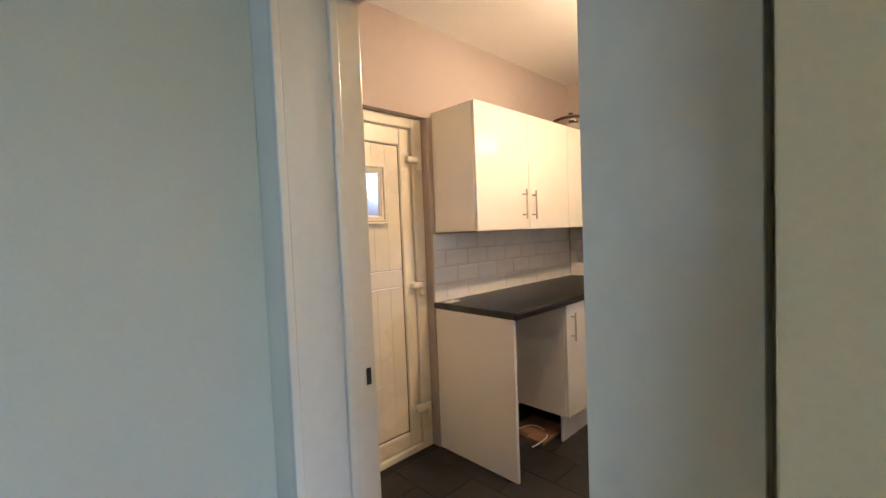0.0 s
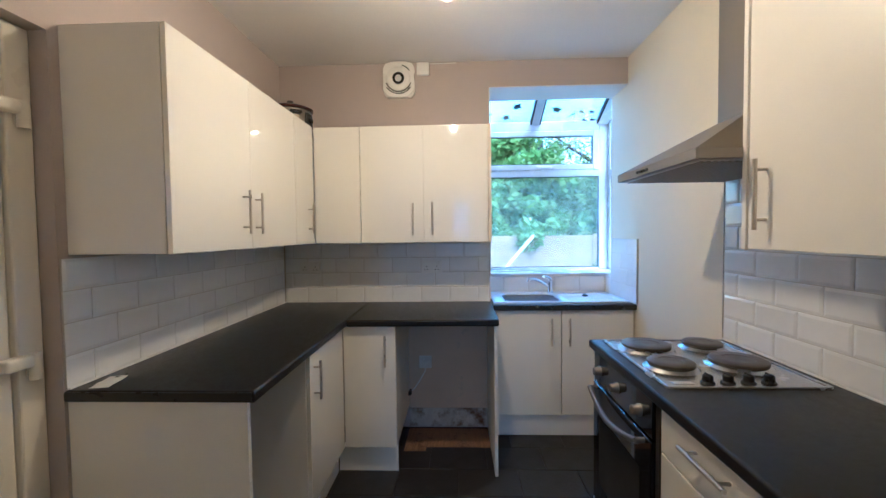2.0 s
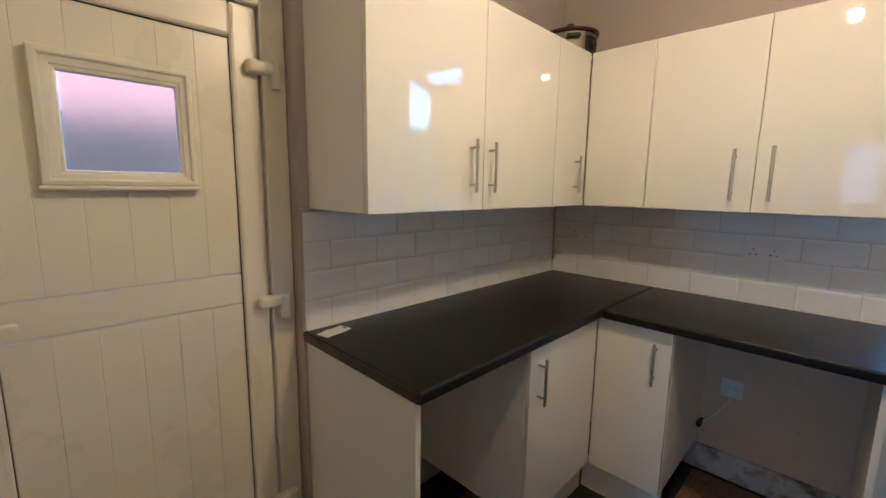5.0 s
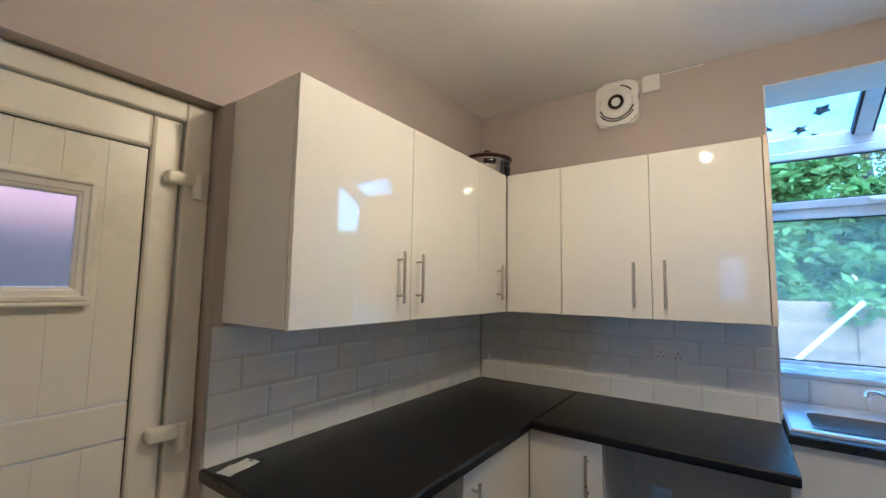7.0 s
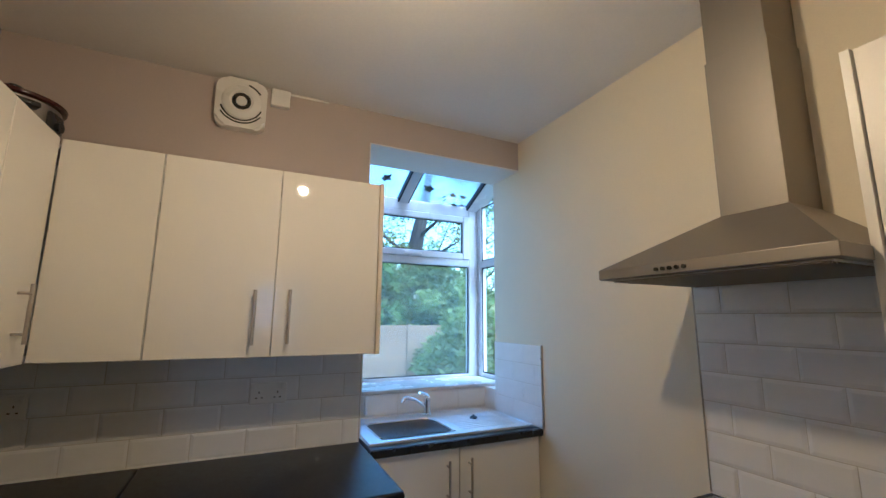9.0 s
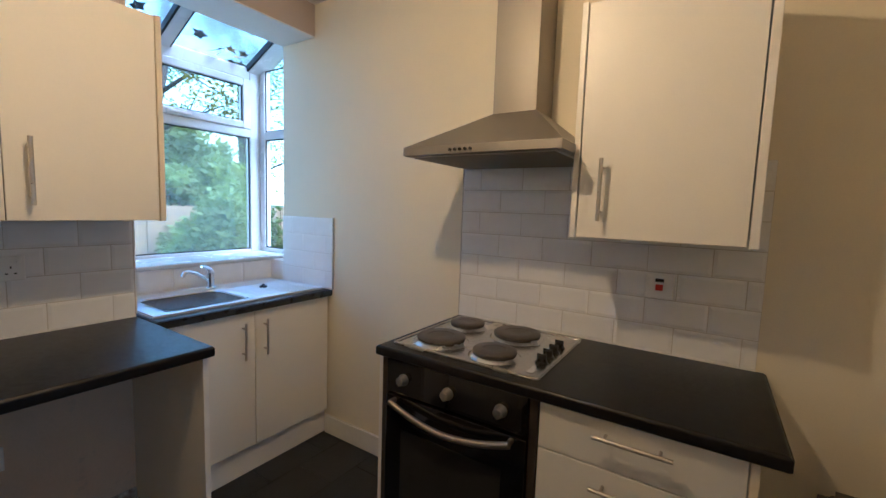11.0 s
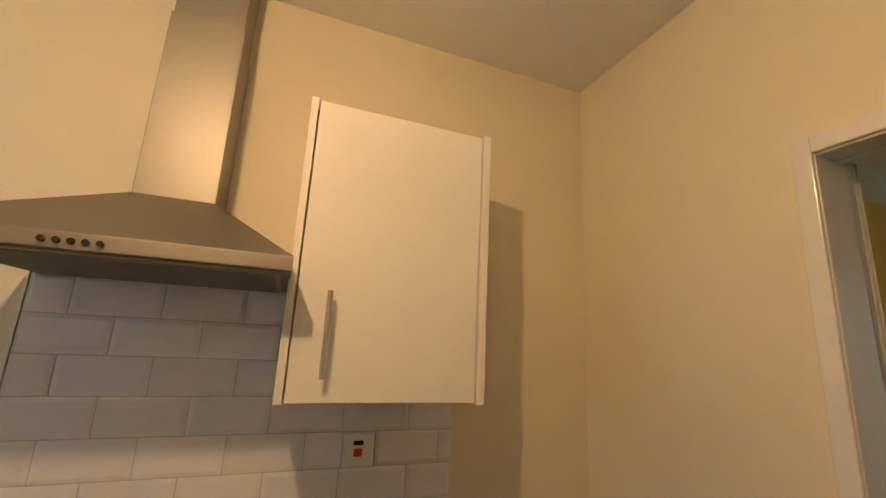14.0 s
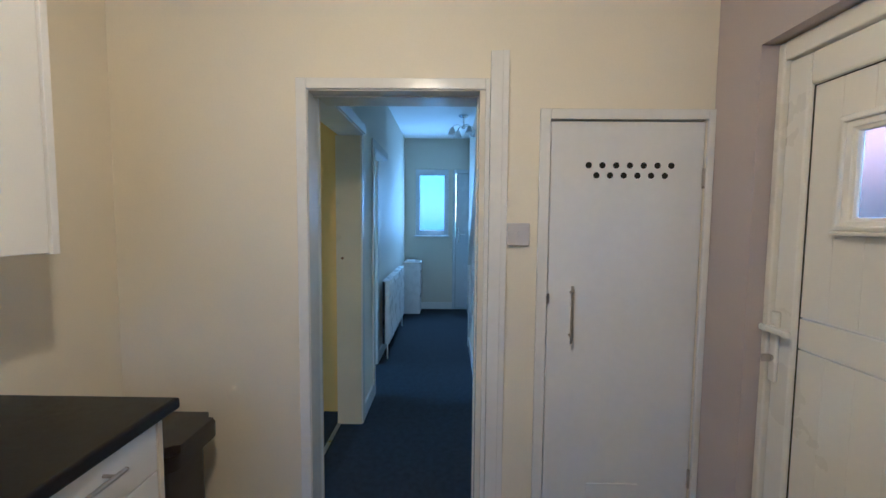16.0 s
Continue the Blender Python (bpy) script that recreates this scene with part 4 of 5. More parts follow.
switch_plate("light_switch", FACE_E(WX, 1.233, 1.328), 0.088, 0.086, "plastic light switch coloured darker for shade, on a surface box", "switch", [(0.044, 0.043, 0.006, 0.011, SHADEDPL)], SHADEDPL)
switch_plate("cooker_switch", FACE_N(1.400, SY + 0.010, 1.112), 0.088, 0.088, "white cooker isolator switch with red rocker", "switch", [(0.044, 0.040, 0.012, 0.011, RED), (0.044, 0.066, 0.014, 0.006, DARK)])
socket(FACE_W(EX - 0.010, 1.062, 1.108), 2, "white double socket on the tiles")
socket(FACE_W(EX - 0.010, 1.925, 1.112), 2, "white double socket near the corner")
socket(FACE_W(EX, 1.085, 0.430), 1, "white single socket with a plug below worktop")

# extractor fan
c = thing("extractor_fan", FACE_W(EX, 1.301, 2.325), "white square extractor fan high on the wall", "extractor fan")
bm = bmesh.new()
outline(bm, rounded(0, 0.212, 0, 0.238, 0.045), 0.0, 0.052)
bmesh.ops.bevel(bm, geom=[e for e in bm.edges if e.verts[0].co.z > 0.05 and e.verts[1].co.z > 0.05], offset=0.012, segments=3, affect="EDGES")
bmesh.ops.transform(bm, matrix=pose(0, 0, 0, 90, 0, 0), verts=bm.verts)
part("cover", bm, WHITEPL, c, smooth=True)
bm = bmesh.new()
lathe(bm, [(0.082, 0.0), (0.082, 0.006), (0.074, 0.013), (0.050, 0.016), (0.040, 0.010), (0.030, 0.006)], seg=40)
bmesh.ops.transform(bm, matrix=pose(0.106, -0.052, 0.122, 90, 0, 0), verts=bm.verts)
part("grille", bm, WHITEPL, c, smooth=True)
bm = bmesh.new()
lathe(bm, [(0.040, 0.0), (0.040, 0.0115), (0.024, 0.0115), (0.022, 0.0)], seg=32)
bmesh.ops.transform(bm, matrix=pose(0.106, -0.0525, 0.122, 90, 0, 0), verts=bm.verts)
part("vent_ring", bm, BLACKPL, c, "dark round vent gap", smooth=True)
bm = bmesh.new()
lathe(bm, [(0.0225, 0.0), (0.0225, 0.014), (0.018, 0.018), (0.0, 0.018)], seg=28)
bmesh.ops.transform(bm, matrix=pose(0.106, -0.0525, 0.122, 90, 0, 0), verts=bm.verts)
part("cap", bm, WHITEPL, c, smooth=True)
for k, (r, a0, a1) in enumerate(((0.088, 200, 340), (0.100, 215, 325), (0.092, 35, 75))):
    bm = bmesh.new()
    tube(bm, [(0.106 + r * math.cos(radians(a0 + (a1 - a0) * i / 14)), -0.0530, 0.122 + r * math.sin(radians(a0 + (a1 - a0) * i / 14))) for i in range(15)], 0.0035, 6)
    part("slot", bm, BLACKPL, c, "curved dark slot")
boxpart("indicator", (0.166, 0.172, -0.054, -0.0525, 0.070, 0.110), DARK, c, bev=0)
c = thing("fused_spur", FACE_W(EX, 1.073, 2.478), "white fused connection box beside extractor fan", "switch")
boxpart("box", (0, 0.086, -0.030, 0, 0, 0.086), WHITEPL, c, bev=0.004)
bm = bmesh.new()
tube(bm, [(EX - 0.004, 0.985, 2.560), (EX - 0.004, 0.80, 2.562)], 0.004, 8)
single("cable_run", bm, WHITEPL, "thin white cable run along ceiling edge", "cable")

# slow cooker on the corner cabinet
c = thing("slow_cooker", pose(3.045, 1.885, WZ1), "steel slow cooker with dark lid on cabinet top", "slow cooker")
bm = bmesh.new()
lathe(bm, [(0.118, 0.0), (0.124, 0.01), (0.130, 0.115), (0.130, 0.135)], seg=40)
part("body", bm, STEEL, c, smooth=True)
bm = bmesh.new()
lathe(bm, [(0.131, 0.130), (0.143, 0.136), (0.145, 0.146), (0.134, 0.150), (0.128, 0.147)], seg=40)
part("rim", bm, TINT, c, "dark glazed pot rim", smooth=True)
bm = bmesh.new()
lathe(bm, [(0.132, 0.148), (0.128, 0.153), (0.09, 0.168), (0.03, 0.176), (0.0, 0.177)], seg=40)
part("lid", bm, BLACKGLASS, c, "dark glass lid", smooth=True)
bm = bmesh.new()
lathe(bm, [(0.012, 0.174), (0.010, 0.188), (0.020, 0.194), (0.020, 0.202), (0.0, 0.206)], seg=20)
part("lid_knob", bm, BLACKPL, c, smooth=True)
for a in (215, 35):
    bm = bmesh.new()
    box(bm, 0.118, 0.165, -0.035, 0.035, 0.092, 0.112, 0.007, 3)
    bmesh.ops.transform(bm, matrix=pose(0, 0, 0, 0, 0, a), verts=bm.verts)
    part("side_handle", bm, BLACKPL, c, "black plastic side handle", smooth=True)
bm = bmesh.new()
box(bm, 0.120, 0.136, -0.040, 0.040, 0.02, 0.115, 0.008, 3)
rod(bm, (0.130, 0, 0.068), (0.150, 0, 0.068), 0.018)
bmesh.ops.transform(bm, matrix=pose(0, 0, 0, 0, 0, 262), verts=bm.verts)
part("control", bm, BLACKPL, c, "black control dial", smooth=True)

# bin, paper, skirting, appliance spaces
c = thing("pedal_bin", pose(0.72, 0.0, 0), "dark brown plastic bin beside the drawer unit", "bin")
bm = bmesh.new()
outline(bm, rounded(-0.075, 0.185, -0.17, 0.065, 0.04), 0.0, 0.59)
part("body", bm, BINMAT, c, smooth=True)
bm = bmesh.new()
outline(bm, rounded(-0.088, 0.195, -0.18, 0.110, 0.045), 0.59, 0.668)
bmesh.ops.bevel(bm, geom=[e for e in bm.edges if e.verts[0].co.z > 0.66 and e.verts[1].co.z > 0.66], offset=0.025, segments=4, affect="EDGES")
part("lid", bm, BINMAT, c, smooth=True)
c = thing("folded_paper", pose(1.66, 1.955, WTOP, 0, 0, 12), "crumpled white paper slip on the worktop", "paper")
bm = bmesh.new()
vs = [[bm.verts.new((-0.055 + 0.022 * i, -0.028 + 0.019 * j, 0.003 + 0.007 * abs(noise.noise((i * 0.7, j * 0.9, 3))))) for j in range(4)] for i in range(6)]
for i in range(5):
    for j in range(3):
        bm.faces.new((vs[i][j], vs[i + 1][j], vs[i + 1][j + 1], vs[i][j + 1]))
part("sheet", bm, PAPER, c)
boxpart("dark_tab", (0.045, 0.085, -0.012, 0.010, 0.0005, 0.005), BLACKPL, c, "small dark clip", 0.001)
structure("skirting_east", [(EX - 0.014, EX, 0.604, 1.16, 0.012, 0.142)], WORN, "worn skirting with flaked paint behind appliance space", "baseboard", 0.003)
structure("skirting_south", [(2.222, 3.14, SY, SY + 0.016, 0, 0.115)], GLOSSWOOD, "white gloss skirting board", "baseboard", 0.004)
structure("skirting_north", [(1.598, 1.603, NY - 0.014, NY, 0, 0.12), (0.512, 0.740, NY - 0.014, NY, 0, 0.12)], GLOSSWOOD, "white gloss skirting board", "baseboard", 0.003)
structure("plaster_patch", [(EX - 0.003, EX, 0.602, 1.16, 0.142, 0.87), (1.622, 2.135, NY - 0.003, NY, 0.0, 0.87)], VOIDWALL, "bare plaster behind the empty appliance spaces", "wall")
structure("bare_floor", [(2.985, EX - 0.014, 0.604, 1.16, -0.011, -0.003), (2.93, 2.985, 1.02, 1.16, -0.011, 0.003)], BOARD, "bare brown floorboard in appliance space", "floor")
c = thing("appliance_plug", FACE_W(EX - 0.012, 1.063, 0.445), "white plug with flex hanging to the floor", "plug")
boxpart("plug_body", (0.004, 0.050, -0.030, -0.001, 0.0, 0.048), WHITEPL, c, bev=0.008)
bm = bmesh.new()
tube(bm, [(0.027, -0.015, 0.002), (0.02, -0.02, -0.03), (-0.02, -0.02, -0.10), (-0.055, -0.022, -0.15), (-0.075, -0.03, -0.165)], 0.004, 8)
part("flex", bm, WHITEPL, c, smooth=True)
bm = bmesh.new()
box(bm, 2.02, 2.31, 1.575, 1.845, 0.0005, 0.019, 0.002)
single("board_offcut", bm, BOARD, "bare brown board offcut lying under the cabinet", "board")
c = thing("pipe_stub", pose(EX, 1.150, 0.268), "short dark capped pipe at the bare wall", "pipe")
bm = bmesh.new()
rod(bm, (0, 0, 0), (-0.055, 0.0, 0.0), 0.010)
part("pipe", bm, BINMAT, c, smooth=True)
bm = bmesh.new()
rod(bm, (-0.045, 0, 0), (-0.068, 0.0, 0.0), 0.014)
part("cap", bm, BLACKPL, c, "black pipe cap", smooth=True)
c = thing("coiled_cable", pose(2.03, 1.69, 0.016), "white flex loop lying on a brown offcut", "cable")
bm = bmesh.new()
tube(bm, [(0.16 * math.cos(radians(a)) - 0.02, 0.11 * math.sin(radians(a)), 0.006 + 0.008 * math.sin(radians(3 * a))) for a in range(-120, 130, 10)], 0.004, 8)
part("flex", bm, WHITEPL, c, smooth=True)

# ---- hall things ----
cased("side_door_lining", [("jamb", (0.354, 0.370, 0.258, HY0 + 0.001, 0, 1.99)),
      ("head", (-0.592, 0.350, 0.258, HY0 + 0.004, 1.982, 1.99)),
      ("jamb", (-0.670, -0.60, 0.40, 0.414, 0, 2.05)),
      ("head", (-0.60, 0.370, HY0, HY0 + 0.014, 1.99, 2.05))], GLOSSWOOD, "white gloss lining of the side room doorway", "trim")
structure("side_door_post", [(0.350, 0.354, 0.258, HY0 + 0.003, 0, 1.982)], JAMBGLOSS, "cream gloss painted post of the side doorway", "trim", 0.001)
structure("side_door_jamb", [(-0.60, -0.592, 0.238, 0.404, 0, 1.982)], YELLOWGLOSS, "yellowed gloss jamb of the side doorway", "trim", 0.001)
bm = bmesh.new()
rod(bm, (-0.5935, 0.280, 1.162), (-0.589, 0.280, 1.162), 0.009, seg=16)
single("latch_keep", bm, BOARD, "small round brown latch keep in the jamb", "latch")
cased("second_door_lining", [("jamb", (-1.80, -1.790, 0.139, 0.310, 0, 1.99)),
      ("jamb", (-1.108, -1.10, 0.258, 0.404, 0, 1.99)),
      ("head", (-1.790, -1.108, 0.258, 0.404, 1.982, 1.99)),
      ("jamb", (-1.87, -1.80, 0.30, 0.314, 0, 2.05)),
      ("jamb", (-1.10, -1.03, 0.40, 0.414, 0, 2.05)),
      ("head", (-1.79, -1.10, 0.40, 0.414, 1.99, 2.05))], GLOSSWOOD, "white gloss lining of a second doorway", "trim")
c = thing("side_room_door", pose(0.345, 0.245, 0), "cream gloss door standing open against the wall", "door")
boxpart("leaf", (-0.040, 0.0, -0.80, 0.0, 0.012, 1.978), YELLOWGLOSS, c, bev=0.002)
for hz in (0.25, 1.75):
    boxpart("hinge", (-0.006, 0.004, -0.004, 0.012, hz, hz + 0.08), NICKEL, c, bev=0.001)
YS_SKIRT = 1.245
structure("hall_skirting", [(-1.03, -0.67, 0.40, 0.414, 0, 0.11), (HX0, -1.87, 0.30, 0.314, 0, 0.11), (HX0, -2.49, HY1 - 0.014, HY1, 0, 0.11), (-2.40, 0.281, YS_SKIRT - 0.014, YS_SKIRT - 0.001, 0, 0.11), (HX0, HX0 + 0.014, 0.314, 1.06, 0, 0.11)], GLOSSWOOD, "white gloss hall skirting", "baseboard", 0.003)
structure("threshold_strip", [(-0.59, 0.335, 0.235, 0.260, 0.0, 0.006)], NICKEL, "metal carpet strip in the side doorway", "trim", 0.001)
# front window and door
w = tagged(thing("window_2", pose(0, 0, 0), "white plastic hall window beside the front door", "window"), kind="structure")
bars("window_frame", w, [(HX0 - 0.08, HX0 - 0.01, 0.47, 0.535, 1.18, 2.22), (HX0 - 0.08, HX0 - 0.01, 0.925, 0.99, 1.18, 2.22), (HX0 - 0.08, HX0 - 0.01, 0.535, 0.925, 1.18, 1.26), (HX0 - 0.08, HX0 - 0.01, 0.535, 0.925, 2.13, 2.22)])
bars("window_sill", w, [(HX0 - 0.08, HX0 + 0.05, 0.45, 1.01, 1.16, 1.182)])
pane("pane", w, [(HX0 - 0.05, 0.53, 1.255), (HX0 - 0.05, 0.93, 1.255), (HX0 - 0.05, 0.93, 2.135), (HX0 - 0.05, 0.53, 2.135)], 0.006, HALLGLASS)
w = tagged(thing("door_2", pose(0, 0, 0), "white front door with oval glass panel", "door"), kind="structure")
bars("door_frame", w, [(HX0 - 0.10, HX0 - 0.005, 1.061, 1.105, 0, 2.22), (HX0 - 0.10, HX0 - 0.005, 1.105, 2.05, 2.16, 2.22)])
bars("door_sill", w, [(HX0 - 0.14, HX0 - 0.004, 1.061, 2.05, -0.005, 0.022)])
bm = bmesh.new()
box(bm, HX0 - 0.08, HX0 - 0.03, 1.110, 2.05, 0.018, 2.158, 0.003)
lf = part("leaf", bm, UPVC, w)
bm = bmesh.new()
lathe(bm, [(0.135, 0), (0.150, 0.010), (0.165, 0.0)], seg=36)
bmesh.ops.transform(bm, matrix=pose(HX0 - 0.031, 1.46, 1.60, 0, 90, 0) @ Matrix.Diagonal((2.2, 1, 1, 1)), verts=bm.verts)
part("oval_trim", bm, UPVC, lf, smooth=True)
bm = bmesh.new()
box(bm, HX0 - 0.03, HX0 - 0.016, 1.142, 1.172, 1.08, 1.30, 0.004)
box(bm, HX0 - 0.05, HX0 + 0.03, 1.152, 1.165, 1.20, 1.215, 0.004)
box(bm, HX0 + 0.015, HX0 + 0.032, 1.155, 1.26, 1.20, 1.218, 0.005)
part("door_handle", bm, CHROME, lf, "chrome lever handle")
c = thing("door_seal", pose(HX0 - 0.03, 1.155, 0.9), "dark strip along the front door edge", "trim")
boxpart("strip", (-0.005, 0.004, -0.052, -0.045, -0.88, 0.25), GASKET, c, bev=0)
# radiator
c = thing("radiator", pose(-2.62, 0.332, 0), "white panel radiator on the hall wall", "radiator")
boxpart("panel", (-0.68, 0.68, 0.03, 0.075, 0.16, 0.80), WHITEPL, c, bev=0.008)
for i in range(27):
    boxpart("fluting", (-0.655 + i * 0.05, -0.630 + i * 0.05, 0.074, 0.081, 0.20, 0.76), WHITEPL, c, bev=0.003)
boxpart("top_grille", (-0.68, 0.68, 0.005, 0.08, 0.800, 0.812), WHITEPL, c, bev=0.002)
# Black filler that paints the shade in the gap behind the panel
boxpart("gap_shade", (0.674, 0.684, 0.002, 0.024, 0.16, 0.80), BLACKPL, c, bev=0.001)
for px in (-0.5, 0.5):
    boxpart("bracket", (px - 0.015, px + 0.015, -0.030, 0.031, 0.3, 0.7), NICKEL, c)
for px in (-0.66, 0.66):
    bm = bmesh.new()
    rod(bm, (px, 0.05, 0.0), (px, 0.05, 0.17), 0.008)
    part("pipe", bm, WHITEPL, c)
c = thing("meter_box", pose(-4.19, 0.450, 0), "white boxed cupboard with papers in the hall corner", "cabinet")
boxpart("body", (-0.175, 0.18, -0.134, 0.120, 0.0, 0.765), WHITEPL, c, bev=0.003)
boxpart("top", (-0.175, 0.19, -0.134, 0.132, 0.765, 0.790), GLOSSWOOD, c, bev=0.004)
bm = bmesh.new()
box(bm, -4.28, -4.10, 0.35, 0.48, 0.7905, 0.806, 0.002)
single("papers", bm, PAPER, "small stack of papers on the boxed cupboard", "paper")
# hall lamp
c = thing("hall_ceiling_lamp", pose(-2.93, 1.165, HZ), "unlit four arm ceiling lamp with glass shades", "lamp")
bm = bmesh.new()
lathe(bm, [(0.06, 0.0), (0.06, -0.015), (0.03, -0.03), (0.010, -0.034), (0.010, -0.12), (0.022, -0.13), (0.020, -0.16), (0.0, -0.165)], seg=24)
part("stem", bm, CHROME, c, smooth=True)
for i in range(4):
    a = radians(25 + 90 * i)
    bm = bmesh.new()
    tube(bm, [(0, 0, -0.14), (0.07 * math.cos(a), 0.07 * math.sin(a), -0.120), (0.13 * math.cos(a), 0.13 * math.sin(a), -0.135), (0.15 * math.cos(a), 0.15 * math.sin(a), -0.165)], 0.006, 8)
    part("arm", bm, CHROME, c, smooth=True)
    bm = bmesh.new()
    lathe(bm, [(0.020, -0.16), (0.026, -0.18), (0.040, -0.215), (0.052, -0.245), (0.050, -0.245), (0.037, -0.214)], (0.15 * math.cos(a), 0.15 * math.sin(a), 0), 20)
    part("shade", bm, WHITEPL, c, "frosted glass shade", smooth=True)
# boxed-in staircase climbing along the hall wall
YS = 1.245
c = thing("staircase", pose(0, 0, 0), "white boxed-in staircase side with newel post and handrail", "staircase")
X0, X1, SLOPE = -2.40, 0.284, 0.86


def slanted(name, x0, x1, low, high, y0, y1, mat, bev=0.003):
    """Board between two lines that climb with the stairs, cut off at the ceiling."""
    bm = bmesh.new()
    def line(x, off):
        return min(HZ - 0.004, max(0.0, off + SLOPE * (x - X0)))
    xs = [x0 + (x1 - x0) * i / 12 for i in range(13)]
    for a, b in zip(xs[:-1], xs[1:]):
        za, zb, ta, tb = (line(a, low) if low is not None else 0.0), (line(b, low) if low is not None else 0.0), line(a, high), line(b, high)
        if ta - za < 0.002 and tb - zb < 0.002:
            continue
        q = [(a, za), (b, zb), (b, tb), (a, ta)]
        f = [bm.verts.new((x, y0, z)) for x, z in q]
        k = [bm.verts.new((x, y1, z)) for x, z in q]
        bm.faces.new(f)
        bm.faces.new(k[::-1])
        for i in range(4):
            bm.faces.new((f[i], k[i], k[(i + 1) % 4], f[(i + 1) % 4]))
    bmesh.ops.remove_doubles(bm, verts=bm.verts, dist=0.0005)
    return part(name, bm, mat, c)


slanted("spandrel", X0, X1, None, 0.12, YS, YS + 0.03, PALE)
slanted("string", X0, X1, 0.10, 0.36, YS - 0.012, YS + 0.03, GLOSSWOOD)
slanted("balustrade_panel", X0, X1, 0.34, 0.95, YS + 0.008, YS + 0.03, GLOSSWOOD)
slanted("handrail", X0, X1, 0.93, 1.02, YS - 0.030, YS + 0.045, GLOSSWOOD)
bm = bmesh.new()
box(bm, X0 - 0.085, X0, YS - 0.020, YS + 0.060, 0, 1.14, 0.006)
box(bm, X0 - 0.097, X0 + 0.012, YS - 0.032, YS + 0.064, 1.14, 1.175, 0.010)
part("newel_post", bm, GLOSSWOOD, c)

# ---- wall tiles: each tile is a piece of its own ----
def tile_mesh(w, h, t=0.0052):
    bm = bmesh.new()
    b = 0.011
    o = [(-w / 2, -h / 2), (w / 2, -h / 2), (w / 2, h / 2), (-w / 2, h / 2)]
    base = [bm.verts.new((x, 0, z)) for x, z in o]
    mid = [bm.verts.new((x, -0.003, z)) for x, z in o]
    bx, bz = min(b, w * 0.3), min(b, h * 0.3)
    top = [bm.verts.new((x - math.copysign(bx, x), -t, z - math.copysign(bz, z))) for x, z in o]
    for a, c2 in ((base, mid), (mid, top)):
        for i in range(4):
            bm.faces.new((a[i], a[(i + 1) % 4], c2[(i + 1) % 4], c2[i]))
    bm.faces.new(top)
    return mesh_of("tile", bm, TILE)


TILE_MESHES = {}


def tiled(name, m, width, rows, z0, label, start=0.0, course=0.1015, tw=0.200, g=0.0025, rh=None, t=0.0052):
    """Brick-bonded bevelled tiles on a grout bed; local x along the wall, front to -y."""
    c = tagged(thing(name, m, label, "tiles"), kind="structure")
    height = sum(rh) if rh else rows * course
    boxpart("grout", (0, width, -0.0045, -0.0005, z0, z0 + height), GROUT, c, bev=0)
    z = z0
    for r in range(rows):
        h = (rh[r] if rh else course) - g
        x = -((start + (r % 2) * (tw + g) / 2) % (tw + g))
        while x < width - 0.004:
            a, b = max(x, 0.001), min(x + tw, width - 0.001)
            if b - a > 0.015:
                key = (round(b - a, 3), round(h, 3), t)
                if key not in TILE_MESHES:
                    TILE_MESHES[key] = tile_mesh(*key)
                ob = new("tile", TILE_MESHES[key])
                ob.parent = c
                ob.location = ((a + b) / 2 + random.uniform(-0.0004, 0.0004), -0.003 + random.uniform(-0.0005, 0.0004), z + h / 2 + g / 2)
                ob.rotation_euler = (random.uniform(-0.004, 0.004), 0, random.uniform(-0.003, 0.003))
            x += tw + g
        z += (rh[r] if rh else course)


tiled("splashback_north", FACE_S(1.598, NY), EX - 1.598 - 0.010, 4, WTOP + 0.002, "white bevelled tiles between worktop and cabinets", 0.10, 0.1035)
tiled("splashback_east", FACE_W(EX, NY - 0.010), NY - 0.010 - 0.582, 4, WTOP + 0.002, "white bevelled tiles with a double socket", 0.04, 0.1035)
tiled("splashback_south", FACE_N(2.203, SY), 2.203 - 1.055, 7, WTOP + 0.002, "white bevelled tiles behind the hob", 0.11, 0.0985)
tiled("splashback_sink_side", FACE_N(3.556, SY), 3.556 - 3.088, 4, SZ + 0.002, "white bevelled tiles beside the sink", 0.0, 0.1065, g=0.0012, t=0.0037)
tiled("splashback_sink_back", FACE_W(3.699, 0.570), 0.570 - SY, 1, SZ + 0.002, "white bevelled tiles behind the tap", 0.07, 0.125)
structure("tile_trim", [(2.203, 2.206, SY, SY + 0.010, WTOP, 1.60), (3.082, 3.088, SY, SY + 0.011, SZ, 1.335)], NICKEL, "grey edge trim at the end of the tiles", "trim", 0.001)
structure("sealant", [(1.60, EX - 0.01, NY - 0.015, NY - 0.008, WTOP - 0.001, WTOP + 0.005), (EX - 0.015, EX - 0.008, 0.582, NY - 0.02, WTOP - 0.001, WTOP + 0.005), (1.055, 2.2, SY + 0.008, SY + 0.014, WTOP - 0.001, WTOP + 0.005)], WHITEPL, "white sealant bead behind the worktops", "trim", 0.001)

